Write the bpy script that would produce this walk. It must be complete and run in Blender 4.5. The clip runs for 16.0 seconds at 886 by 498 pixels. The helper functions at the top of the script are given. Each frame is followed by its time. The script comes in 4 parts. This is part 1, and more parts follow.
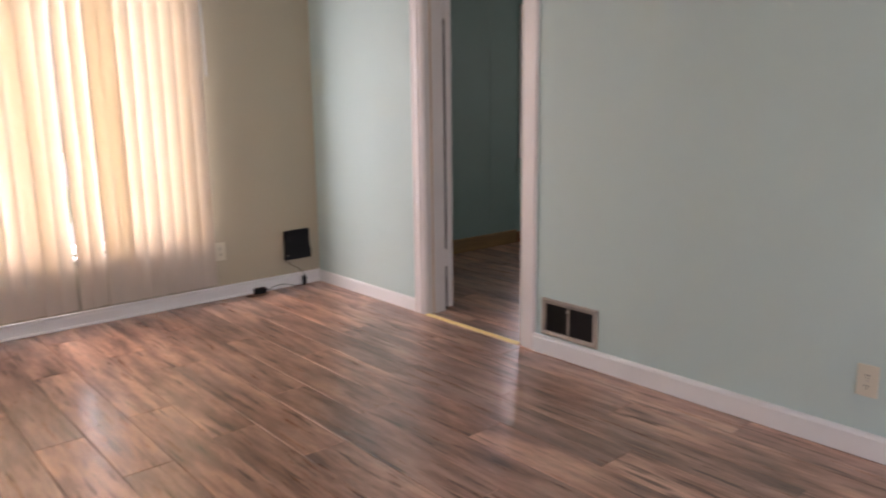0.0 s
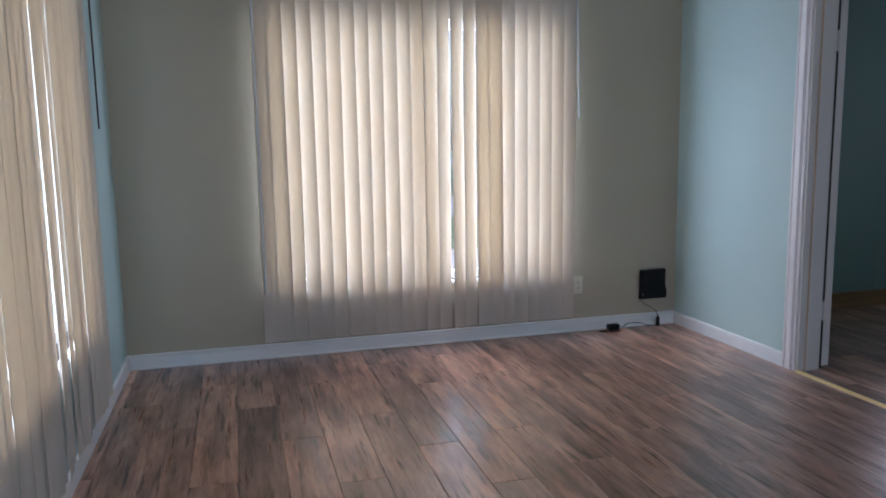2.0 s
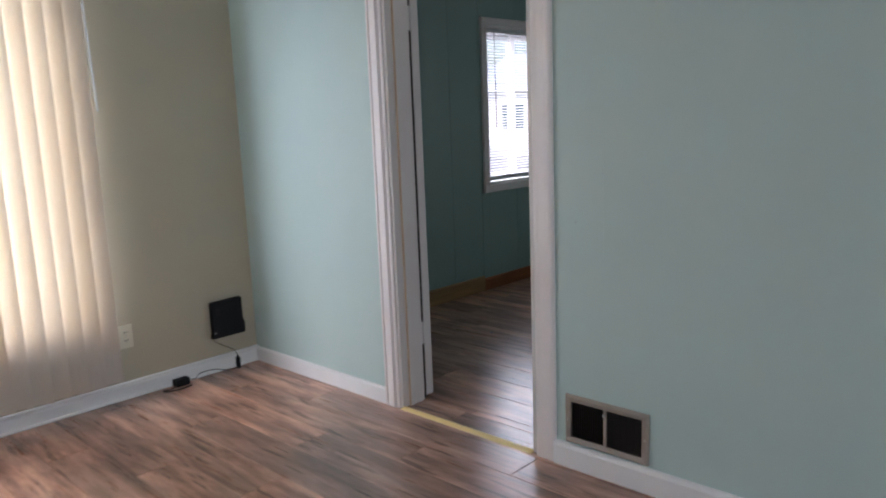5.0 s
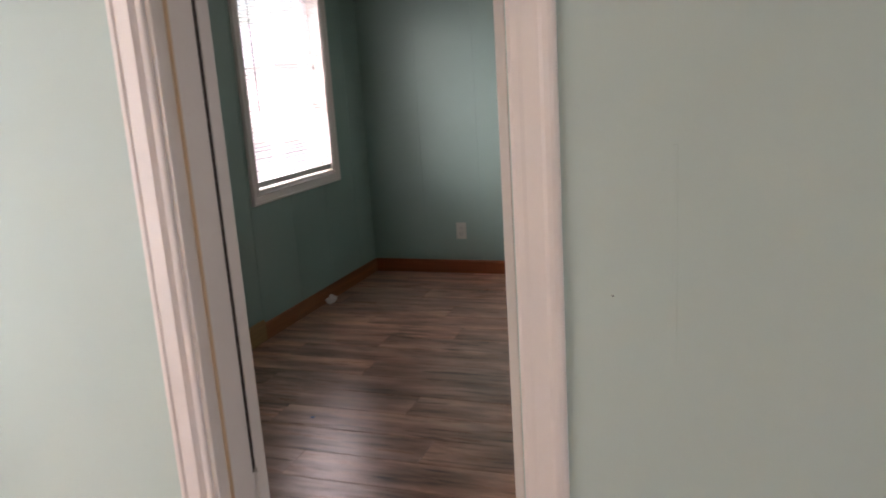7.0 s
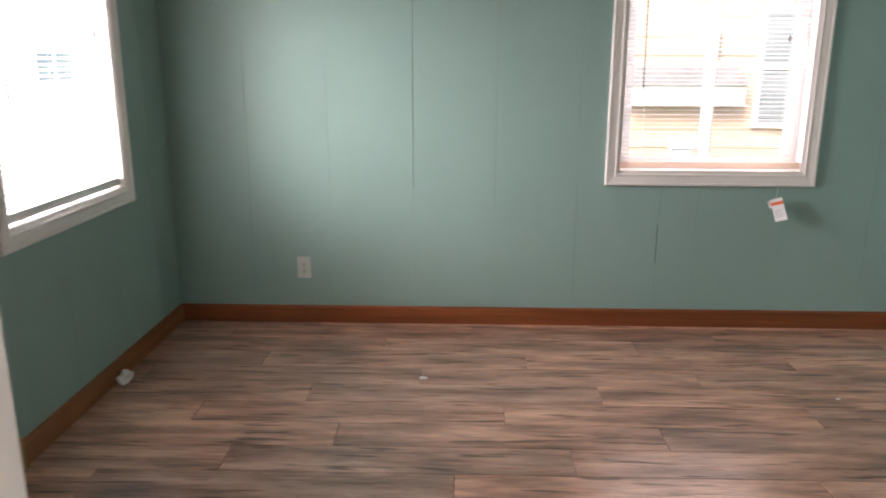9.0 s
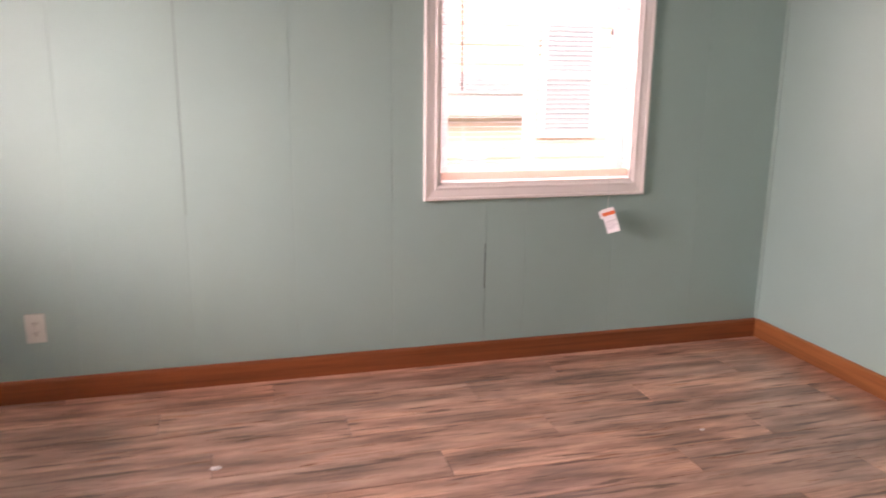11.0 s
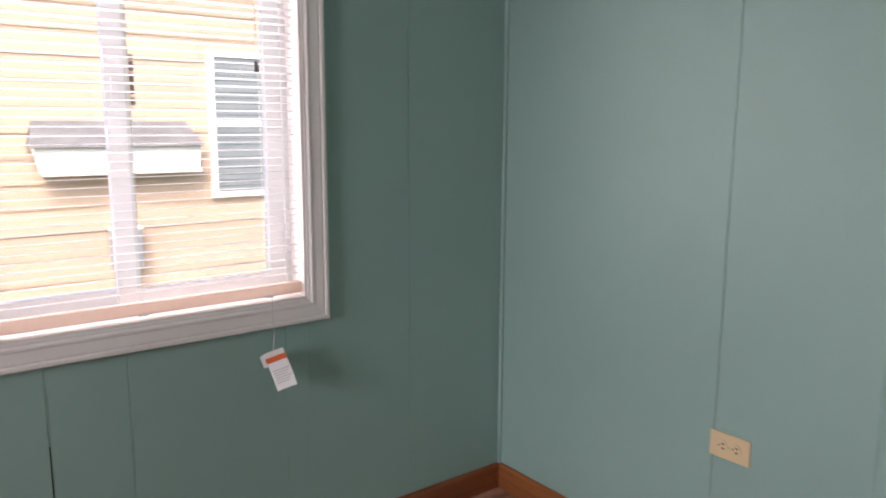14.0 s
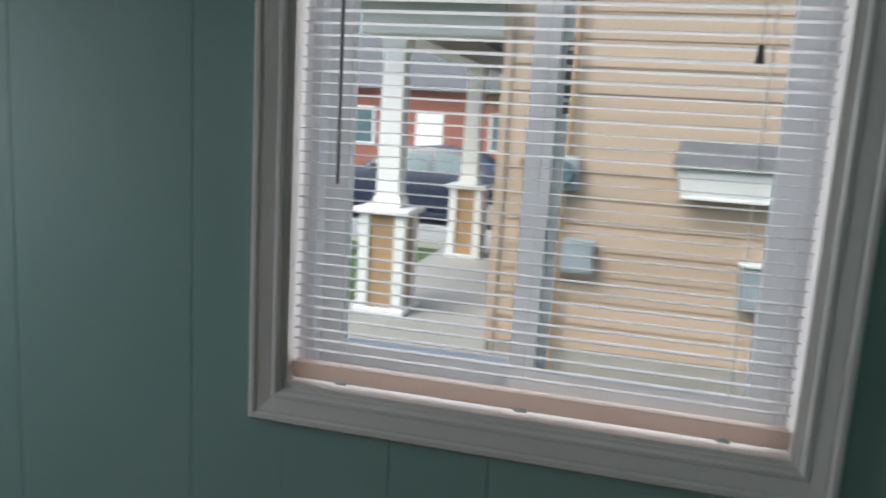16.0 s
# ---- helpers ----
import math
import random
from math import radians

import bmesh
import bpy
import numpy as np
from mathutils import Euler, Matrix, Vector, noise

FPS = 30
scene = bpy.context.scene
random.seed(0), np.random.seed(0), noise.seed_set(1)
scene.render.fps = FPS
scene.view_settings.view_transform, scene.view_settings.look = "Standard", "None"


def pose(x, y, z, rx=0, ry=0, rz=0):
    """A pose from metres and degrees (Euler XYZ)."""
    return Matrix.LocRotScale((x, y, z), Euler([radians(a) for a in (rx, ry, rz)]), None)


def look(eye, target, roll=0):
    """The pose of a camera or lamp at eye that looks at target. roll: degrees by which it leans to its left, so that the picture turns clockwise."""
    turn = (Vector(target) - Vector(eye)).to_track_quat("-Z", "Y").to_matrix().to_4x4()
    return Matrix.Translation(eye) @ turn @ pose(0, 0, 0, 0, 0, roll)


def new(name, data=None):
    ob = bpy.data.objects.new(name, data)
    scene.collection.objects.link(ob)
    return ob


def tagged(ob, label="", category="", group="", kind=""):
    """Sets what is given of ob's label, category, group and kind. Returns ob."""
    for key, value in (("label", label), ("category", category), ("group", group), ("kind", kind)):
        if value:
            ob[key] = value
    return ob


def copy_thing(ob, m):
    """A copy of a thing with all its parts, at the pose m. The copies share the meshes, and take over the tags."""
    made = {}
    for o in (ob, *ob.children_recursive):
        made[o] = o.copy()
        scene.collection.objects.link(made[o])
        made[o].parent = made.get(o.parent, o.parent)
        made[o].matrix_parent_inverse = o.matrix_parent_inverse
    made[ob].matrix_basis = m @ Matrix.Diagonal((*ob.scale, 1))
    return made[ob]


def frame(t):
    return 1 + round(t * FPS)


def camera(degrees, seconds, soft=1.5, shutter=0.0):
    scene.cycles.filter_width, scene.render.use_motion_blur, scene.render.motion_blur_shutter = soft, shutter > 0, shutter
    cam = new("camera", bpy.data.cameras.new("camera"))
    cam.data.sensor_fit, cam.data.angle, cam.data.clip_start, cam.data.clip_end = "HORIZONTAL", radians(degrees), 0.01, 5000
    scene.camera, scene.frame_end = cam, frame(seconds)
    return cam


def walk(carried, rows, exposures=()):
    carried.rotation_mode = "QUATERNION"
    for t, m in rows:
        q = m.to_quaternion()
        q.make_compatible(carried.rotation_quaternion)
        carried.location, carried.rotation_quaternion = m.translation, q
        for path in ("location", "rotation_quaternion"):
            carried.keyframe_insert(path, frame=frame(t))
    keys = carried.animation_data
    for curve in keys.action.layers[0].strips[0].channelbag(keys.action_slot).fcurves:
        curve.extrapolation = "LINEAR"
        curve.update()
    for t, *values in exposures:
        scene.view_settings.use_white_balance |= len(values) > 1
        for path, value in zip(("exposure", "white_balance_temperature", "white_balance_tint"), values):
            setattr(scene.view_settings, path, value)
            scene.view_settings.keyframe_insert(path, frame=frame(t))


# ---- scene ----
cam = camera(61.2, 16.0, 1.8, 0.4)
PATH = [
    (0, (4.458, -2.713, 1.255), (2.976, -1.429, 0.857), -0.7),
    (0.5, (4.479, -2.762, 1.267), (2.825, -1.706, 0.88), -1.6),
    (1, (4.449, -2.824, 1.294), (2.696, -1.935, 0.927), -1.5),
    (1.5, (4.442, -2.858, 1.297), (2.588, -2.187, 0.961), -1.0),
    (2, (4.444, -2.861, 1.247), (2.534, -2.337, 0.967), -0.9),
    (2.5, (4.426, -2.882, 1.259), (2.527, -2.318, 0.988), -0.8),
    (3, (4.417, -2.806, 1.295), (2.59, -2.049, 0.999), -1.3),
    (3.5, (4.321, -2.773, 1.28), (2.62, -1.777, 0.941), -1.4),
    (4, (4.09, -2.575, 1.284), (2.524, -1.382, 0.929), -1.5),
    (4.2, (4.002, -2.496, 1.272), (2.478, -1.249, 0.918), -1.7),
    (6.3, (2.709, -1.708, 1.407), (1.710, -0.022, 1.006), -2.3),
    (6.5, (2.573, -1.603, 1.372), (1.650, 0.121, 0.954), -2.4),
    (7, (2.286, -1.339, 1.334), (1.617, 0.493, 0.891), -3.7),
    (7.5, (2.040, -1.056, 1.356), (1.475, 0.814, 0.926), -2.6),
    (8, (1.767, -0.767, 1.349), (1.369, 1.145, 0.917), -1.3),
    (8.2, (1.688, -0.650, 1.382), (1.351, 1.268, 0.925), -0.8),
    (10.3, (1.426, 0.164, 1.253), (1.719, 2.079, 0.757), 0.6),
    (10.5, (1.434, 0.229, 1.245), (1.746, 2.147, 0.771), 0.8),
    (11, (1.437, 0.425, 1.25), (1.962, 2.304, 0.809), 0.6),
    (11.5, (1.442, 0.607, 1.267), (2.212, 2.402, 0.835), 0.6),
    (12, (1.56, 0.776, 1.283), (2.485, 2.488, 0.823), 0.3),
    (12.5, (1.658, 1.026, 1.295), (2.802, 2.609, 0.866), -0.4),
    (13, (1.792, 1.289, 1.309), (3.13, 2.725, 0.926), -1.0),
    (13.3, (1.898, 1.398, 1.313), (3.287, 2.792, 0.953), -1.0),
    (13.5, (1.986, 1.448, 1.311), (3.355, 2.861, 0.954), -0.8),
    (14, (2.2, 1.573, 1.319), (3.403, 3.135, 0.984), 0.3),
    (14.5, (2.38, 1.723, 1.318), (3.437, 3.385, 0.974), 0.8),
    (14.8, (2.499, 1.842, 1.326), (3.419, 3.583, 0.981), 0.7),
    (15, (2.579, 1.889, 1.325), (3.317, 3.718, 0.99), 1.1),
    (15.5, (2.793, 2.071, 1.409), (2.843, 4.027, 0.993), 2.7),
    (15.6, (2.797, 2.092, 1.341), (2.747, 4.063, 1.009), 3.4),
    (16, (2.875, 2.227, 1.328), (2.406, 4.143, 0.996), 3.5),
]
EXPOSURES = [
    (0.0, 3.6, 7000, 34), (0.5, 3.3, 5750, 16), (1.0, 3.22, 5350, 14), (2.0, 2.9, 5350, 20), (2.6, 2.92, 5350, 17), (3.5, 3.05, 5700, 20), (4.2, 3.12, 5400, 16), (6.3, 3.65, 7300, 31), (7.5, 3.75, 7100, 28), (8.2, 4.1, 6600, 12),
    (10.3, 5.05, 8250, 47), (11.5, 4.9, 7850, 47), (12.5, 4.8, 7750, 42), (13.5, 4.4, 7200, 33), (14.0, 4.15, 6900, 24), (14.5, 3.8, 6600, 15), (15.0, 3.25, 6100, 3), (16.0, 2.95, 6100, 7),
]
walk(cam, [(t, look(eye, target, roll)) for t, eye, target, roll in PATH], EXPOSURES)

# ---- world and light ----
world = bpy.data.worlds.new("sky")
scene.world = world
world.use_nodes = True
wn = world.node_tree.nodes
sky = wn.new("ShaderNodeTexSky")
sky.sky_type, sky.sun_disc = "NISHITA", False
sky.sun_elevation, sky.sun_rotation = radians(48), radians(215)
sky.dust_density, sky.ozone_density = 4.0, 1.0
wn["Background"].inputs["Strength"].default_value = 0.037
world.node_tree.links.new(sky.outputs[0], wn["Background"].inputs["Color"])

sun_data = bpy.data.lights.new("sun", "SUN")
sun_data.energy, sun_data.angle, sun_data.color = 0.18, radians(30), (1.0, 0.96, 0.9)
sun = new("sun", sun_data)
sun.matrix_world = look((-6, -8, 12), (0, 0, 0))


def window_lamp(name, at, towards, width, height, watts, color, spread=180):
    """The sky's light in a window's opening, behind blinds except at the added east window."""
    data = bpy.data.lights.new(name, "AREA")
    data.shape, data.size, data.size_y, data.energy, data.color = "RECTANGLE", width, height, watts, color
    data.spread = radians(spread)
    ob = new(name, data)
    ob.matrix_world = look(at, towards)
    return ob


window_lamp("sky_light_west", (-0.18, -1.77, 1.19), (3, -1.77, 1.19), 1.80, 1.56, 12.0, (0.82, 0.93, 1.0))
window_lamp("sky_light_south", (2.01, -3.69, 1.24), (2.01, 0, 1.24), 2.05, 1.46, 6.2, (0.82, 0.93, 1.0))
# fill lamp in the added east window, brightens wall and floor
window_lamp("fill_light_east", (6.24, -1.80, 1.30), (0, -1.80, 1.0), 1.60, 1.40, 2.6, (0.88, 0.95, 1.0))
for k in range(3):  # the sky's light falls in from above
    window_lamp("sky_light_bedroom_west", (-0.062, 2.52, 1.025 + 0.34 * k), (3, 2.52, 0.55 + 0.34 * k), 0.80, 0.335, 0.66, (0.95, 0.98, 1.0), 130)
window_lamp("sky_light_bedroom_north", (2.724, 3.540, 1.37), (2.724, 0.5, 1.37), 0.84, 1.06, 0.65, (1.0, 0.98, 0.95))


# ---- materials ----
def nodes_of(name):
    mat = bpy.data.materials.new(name)
    mat.use_nodes = True
    tree = mat.node_tree
    return mat, tree, tree.nodes["Principled BSDF"]


def ramp(tree, source, stops):
    node = tree.nodes.new("ShaderNodeValToRGB")
    el = node.color_ramp.elements
    while len(el) < len(stops):
        el.new(0.5)
    for e, (p, c) in zip(el, stops):
        e.position, e.color = p, (*c, 1)
    tree.links.new(source, node.inputs[0])
    return node.outputs[0]


def mixed(tree, fac, a, b, how="MIX"):
    node = tree.nodes.new("ShaderNodeMix")
    node.data_type, node.blend_type = "RGBA", how
    for sock, v in ((node.inputs[0], fac), (node.inputs[6], a), (node.inputs[7], b)):
        if isinstance(v, (int, float)):
            sock.default_value = v
        elif isinstance(v, tuple):
            sock.default_value = (*v, 1)
        else:
            tree.links.new(v, sock)
    return node.outputs[2]


def noise_at(tree, scale, detail=4, rough=0.55, stretch=(1, 1, 1), shift=None):
    """Noise over the place in the world, stretched along the axes."""
    geo = tree.nodes.new("ShaderNodeNewGeometry")
    mp = tree.nodes.new("ShaderNodeMapping")
    mp.inputs["Scale"].default_value = stretch
    tree.links.new(geo.outputs["Position"], mp.inputs["Vector"])
    if shift is not None:
        tree.links.new(shift, mp.inputs["Location"])
    tex = tree.nodes.new("ShaderNodeTexNoise")
    tex.inputs["Scale"].default_value, tex.inputs["Detail"].default_value, tex.inputs["Roughness"].default_value = scale, detail, rough
    tree.links.new(mp.outputs[0], tex.inputs["Vector"])
    return tex.outputs["Fac"]


def bump_of(tree, bsdf, source, strength, distance):
    b = tree.nodes.new("ShaderNodeBump")
    b.inputs["Strength"].default_value, b.inputs["Distance"].default_value = strength, distance
    tree.links.new(source, b.inputs["Height"])
    tree.links.new(b.outputs[0], bsdf.inputs["Normal"])


def tone(c, f):
    return tuple(min(1, max(0, v * f)) for v in c)


def surface(name, color, rough=0.6, vary=0.10, big=1.2, fine=60.0, bump=0.15, depth=0.001, metal=0.0, stretch=(1, 1, 1), spec=0.5, each=0.0, dirt=None):
    """A plain surface with soft stains, fine grain, a little relief and uneven gloss."""
    mat, tree, bsdf = nodes_of(name)
    large, small = noise_at(tree, big, 5, 0.6, stretch), noise_at(tree, fine, 3, 0.6, stretch)
    col = ramp(tree, large, ((0.3, tone(color, 1 - vary)), (0.7, tone(color, 1 + vary))))
    grain = ramp(tree, small, ((0.25, (1 - vary, 1 - vary, 1 - vary)), (0.75, (1, 1, 1))))
    col = mixed(tree, 0.6, col, grain, "MULTIPLY")
    if each:
        info = tree.nodes.new("ShaderNodeObjectInfo")
        per = ramp(tree, info.outputs["Random"], ((0, (1 - each,) * 3), (1, (1 + each * 0.3,) * 3)))
        col = mixed(tree, 1.0, col, per, "MULTIPLY")
    if dirt:
        spots = ramp(tree, noise_at(tree, big * 4, 8, 0.75), ((0.60, (0, 0, 0)), (0.78, (1, 1, 1))))
        col = mixed(tree, spots, col, dirt)
    tree.links.new(col, bsdf.inputs["Base Color"])
    r = tree.nodes.new("ShaderNodeMapRange")
    r.inputs[3].default_value, r.inputs[4].default_value = rough * 0.85, min(1, rough * 1.15)
    tree.links.new(large, r.inputs[0])
    tree.links.new(r.outputs[0], bsdf.inputs["Roughness"])
    bsdf.inputs["Metallic"].default_value = metal
    bsdf.inputs["Specular IOR Level"].default_value = spec
    if bump:
        bump_of(tree, bsdf, small, bump, depth)
    return mat


def laminate(name):
    """Walnut and grey printed planks, grain along x, each plank its own."""
    mat, tree, bsdf = nodes_of(name)
    info = tree.nodes.new("ShaderNodeObjectInfo")
    comb = tree.nodes.new("ShaderNodeCombineXYZ")
    mul = tree.nodes.new("ShaderNodeMath")
    mul.operation = "MULTIPLY"
    mul.inputs[1].default_value = 37.0
    tree.links.new(info.outputs["Random"], mul.inputs[0])
    for k in range(3):
        tree.links.new(mul.outputs[0], comb.inputs[k])
    shift = comb.outputs[0]
    broad = noise_at(tree, 1.0, 5, 0.60, (1.9, 10.5, 1), shift)
    cloud = noise_at(tree, 1.0, 4, 0.6, (3.0, 13.0, 3), shift)
    streak = noise_at(tree, 1.0, 6, 0.7, (2.6, 46.0, 1), shift)
    fine = noise_at(tree, 1.0, 4, 0.7, (8.0, 260.0, 1), shift)
    crack = noise_at(tree, 1.0, 3, 0.5, (3.4, 36.0, 5), shift)
    col = ramp(tree, broad, ((0.30, (0.130, 0.068, 0.048)), (0.43, (0.370, 0.205, 0.148)), (0.56, (0.610, 0.360, 0.265)), (0.68, (0.740, 0.475, 0.360))))
    grey = ramp(tree, cloud, ((0.46, (0, 0, 0)), (0.66, (0.5, 0.5, 0.5))))
    col = mixed(tree, grey, col, (0.210, 0.150, 0.124))
    dark = ramp(tree, streak, ((0.32, (0.40, 0.37, 0.36)), (0.48, (1, 1, 1))))
    col = mixed(tree, 0.72, col, dark, "MULTIPLY")
    split = ramp(tree, crack, ((0.32, (0.20, 0.16, 0.14)), (0.41, (1, 1, 1))))
    col = mixed(tree, 0.85, col, split, "MULTIPLY")
    thin = ramp(tree, fine, ((0.3, (0.78, 0.77, 0.76)), (0.6, (1, 1, 1))))
    col = mixed(tree, 0.5, col, thin, "MULTIPLY")
    per = ramp(tree, info.outputs["Random"], ((0, (0.74, 0.74, 0.76)), (0.5, (1.02, 0.98, 0.96)), (1, (1.25, 1.17, 1.12))))
    col = mixed(tree, 1.0, col, per, "MULTIPLY")
    tree.links.new(col, bsdf.inputs["Base Color"])
    r = ramp(tree, streak, ((0.3, (0.36,) * 3), (0.7, (0.25,) * 3)))
    tree.links.new(r, bsdf.inputs["Roughness"])
    bsdf.inputs["Specular IOR Level"].default_value = 0.6
    bsdf.inputs["Coat Weight"].default_value, bsdf.inputs["Coat Roughness"].default_value = 0.5, 0.24
    bump_of(tree, bsdf, streak, 0.12, 0.0006)
    return mat


def stained_wood(name, color, axis=0):
    mat, tree, bsdf = nodes_of(name)
    st = [60.0, 60.0, 60.0]
    st[axis] = 2.5
    st2 = [18.0, 18.0, 30.0]
    st2[axis] = 0.9
    a, b = noise_at(tree, 1.0, 5, 0.65, tuple(st)), noise_at(tree, 1.0, 4, 0.6, tuple(st2))
    col = ramp(tree, b, ((0.3, tone(color, 0.62)), (0.7, tone(color, 1.15))))
    col = mixed(tree, 0.7, col, ramp(tree, a, ((0.3, (0.6, 0.55, 0.5)), (0.65, (1, 1, 1)))), "MULTIPLY")
    tree.links.new(col, bsdf.inputs["Base Color"])
    bsdf.inputs["Roughness"].default_value = 0.38
    bump_of(tree, bsdf, a, 0.15, 0.0006)
    return mat


def sheer(name, color, through_color, share, rough=0.7):
    """Thin vinyl or cloth that lets part of the light through."""
    mat, tree, bsdf = nodes_of(name)
    grain = noise_at(tree, 140, 3, 0.6, (1, 1, 0.15))
    col = mixed(tree, 0.35, color, ramp(tree, grain, ((0.3, (0.82, 0.82, 0.82)), (0.7, (1, 1, 1)))), "MULTIPLY")
    tree.links.new(col, bsdf.inputs["Base Color"])
    bsdf.inputs["Roughness"].default_value = rough
    tl = tree.nodes.new("ShaderNodeBsdfTranslucent")
    tl.inputs["Color"].default_value = (*through_color, 1)
    mx = tree.nodes.new("ShaderNodeMixShader")
    mx.inputs[0].default_value = share
    tree.links.new(bsdf.outputs[0], mx.inputs[1])
    tree.links.new(tl.outputs[0], mx.inputs[2])
    tree.links.new(mx.outputs[0], tree.nodes["Material Output"].inputs["Surface"])
    return mat


def clear_glass(name):
    mat, tree, bsdf = nodes_of(name)
    gl = tree.nodes.new("ShaderNodeBsdfGlossy")
    gl.inputs["Roughness"].default_value = 0.02
    tr = tree.nodes.new("ShaderNodeBsdfTransparent")
    tr.inputs["Color"].default_value = (0.95, 0.97, 0.96, 1)
    lw = tree.nodes.new("ShaderNodeLayerWeight")
    lw.inputs["Blend"].default_value = 0.5
    pw = tree.nodes.new("ShaderNodeMath")
    pw.operation = "POWER"
    pw.inputs[1].default_value = 4.0
    tree.links.new(lw.outputs["Facing"], pw.inputs[0])
    ml = tree.nodes.new("ShaderNodeMath")
    ml.operation = "MULTIPLY_ADD"
    ml.inputs[1].default_value, ml.inputs[2].default_value = 0.6, 0.03
    tree.links.new(pw.outputs[0], ml.inputs[0])
    mx = tree.nodes.new("ShaderNodeMixShader")
    tree.links.new(ml.outputs[0], mx.inputs[0])
    tree.links.new(tr.outputs[0], mx.inputs[1])
    tree.links.new(gl.outputs[0], mx.inputs[2])
    tree.links.new(mx.outputs[0], tree.nodes["Material Output"].inputs["Surface"])
    return mat


M_FLOOR = laminate("walnut_laminate")
M_UNDER = surface("underlay", (0.03, 0.022, 0.018), 0.8)
M_DOORWALL = surface("pale_aqua_paint", (0.53, 0.665, 0.64), 0.55, 0.035, 0.9, 220, 0.10, 0.0006)
M_BEIGE = surface("beige_paint", (0.49, 0.44, 0.33), 0.6, 0.04, 0.8, 220, 0.10, 0.0006)
M_PANEL = surface("sea_green_panel_paint", (0.275, 0.42, 0.39), 0.48, 0.05, 1.1, 160, 0.10, 0.0006)
M_WHITE = surface("white_gloss_paint", (0.86, 0.86, 0.86), 0.35, 0.04, 2.0, 120, 0.08, 0.0005)
M_CEIL = surface("ceiling_white", (0.78, 0.77, 0.74), 0.85, 0.03, 1.0, 90, 0.3, 0.002)
# grain follows each board; the y boards have a paler, more orange base colour
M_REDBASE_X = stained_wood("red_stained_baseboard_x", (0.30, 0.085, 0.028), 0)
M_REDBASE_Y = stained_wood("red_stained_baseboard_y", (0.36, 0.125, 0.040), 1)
M_RAWBASE = stained_wood("raw_pine", (0.42, 0.26, 0.11), 1)
M_BRASS = surface("brass_strip", (0.98, 0.76, 0.34), 0.30, 0.06, 4, 200, 0.1, 0.0005)
M_VANE = sheer("vertical_blind_vinyl", (0.74, 0.69, 0.62), (0.88, 0.72, 0.51), 0.24)
M_GLASS = clear_glass("window_glass")
M_VINYL = surface("white_vinyl", (0.80, 0.81, 0.82), 0.4, 0.03, 3, 150, 0.05, 0.0004)
M_PLASTIC_W = surface("ivory_plastic", (0.70, 0.66, 0.54), 0.4, 0.03, 8, 200, 0.05, 0.0003)
M_TAN_PLATE = surface("tan_plastic", (0.72, 0.55, 0.34), 0.4, 0.04, 8, 200, 0.05, 0.0003)
M_BLACK = surface("black_plastic", (0.010, 0.010, 0.011), 0.55, 0.1, 12, 250, 0.1, 0.0004, spec=0.2)
M_STEEL = surface("worn_steel", (0.55, 0.53, 0.49), 0.38, 0.12, 20, 300, 0.1, 0.0004, metal=0.8)
M_SLOT = surface("dark_slot", (0.02, 0.018, 0.016), 0.7)


M_DOORPAINT = surface("aged_white_door_paint", (0.72, 0.69, 0.66), 0.45, 0.05, 3.0, 90, 0.12, 0.0006, dirt=(0.62, 0.58, 0.53))


# ---- mesh helpers ----
def boxes(bm, *spans):
    """Adds plain boxes, each (x0, y0, z0, x1, y1, z1)."""
    for x0, y0, z0, x1, y1, z1 in spans:
        v = [bm.verts.new(p) for p in ((x0, y0, z0), (x1, y0, z0), (x1, y1, z0), (x0, y1, z0), (x0, y0, z1), (x1, y0, z1), (x1, y1, z1), (x0, y1, z1))]
        for f in ((3, 2, 1, 0), (4, 5, 6, 7), (0, 1, 5, 4), (1, 2, 6, 5), (2, 3, 7, 6), (3, 0, 4, 7)):
            bm.faces.new([v[i] for i in f])
    return bm


def cut_box(span, bevel=0.002, segments=1):
    """One box with its edges rounded off."""
    bm = boxes(bmesh.new(), span)
    bmesh.ops.bevel(bm, geom=bm.edges[:], offset=bevel, segments=segments, affect="EDGES", profile=0.7)
    return bm


def rod(bm, a, b, r0, r1=None, n=10):
    """Adds a round bar from a to b."""
    a, b = Vector(a), Vector(b)
    m = Matrix.Translation((a + b) / 2) @ (b - a).to_track_quat("Z", "Y").to_matrix().to_4x4()
    bmesh.ops.create_cone(bm, cap_ends=True, segments=n, radius1=r0, radius2=r0 if r1 is None else r1, depth=(b - a).length, matrix=m)
    return bm


def mesh_of(name, bm, material):
    me = bpy.data.meshes.new(name)
    bm.normal_update()
    bm.to_mesh(me)
    bm.free()
    me.materials.append(material)
    return me


def part(name, bm, material, parent=None, label="", smooth=False):
    me = mesh_of(name, bm, material)
    if smooth:
        me.polygons.foreach_set("use_smooth", [True] * len(me.polygons))
        me.set_sharp_from_angle(angle=radians(35))
    ob = new(name, me)
    if parent is not None:
        ob.parent = parent
    if label:
        tagged(ob, label)
    return ob


def structure(name, bm, material, label, category):
    return tagged(part(name, bm, material), label, category, kind="structure")


def thing(name, at, label, category, group=""):
    ob = new(name)
    ob.empty_display_size = 0.1
    ob.location = at
    return tagged(ob, label, category, group)


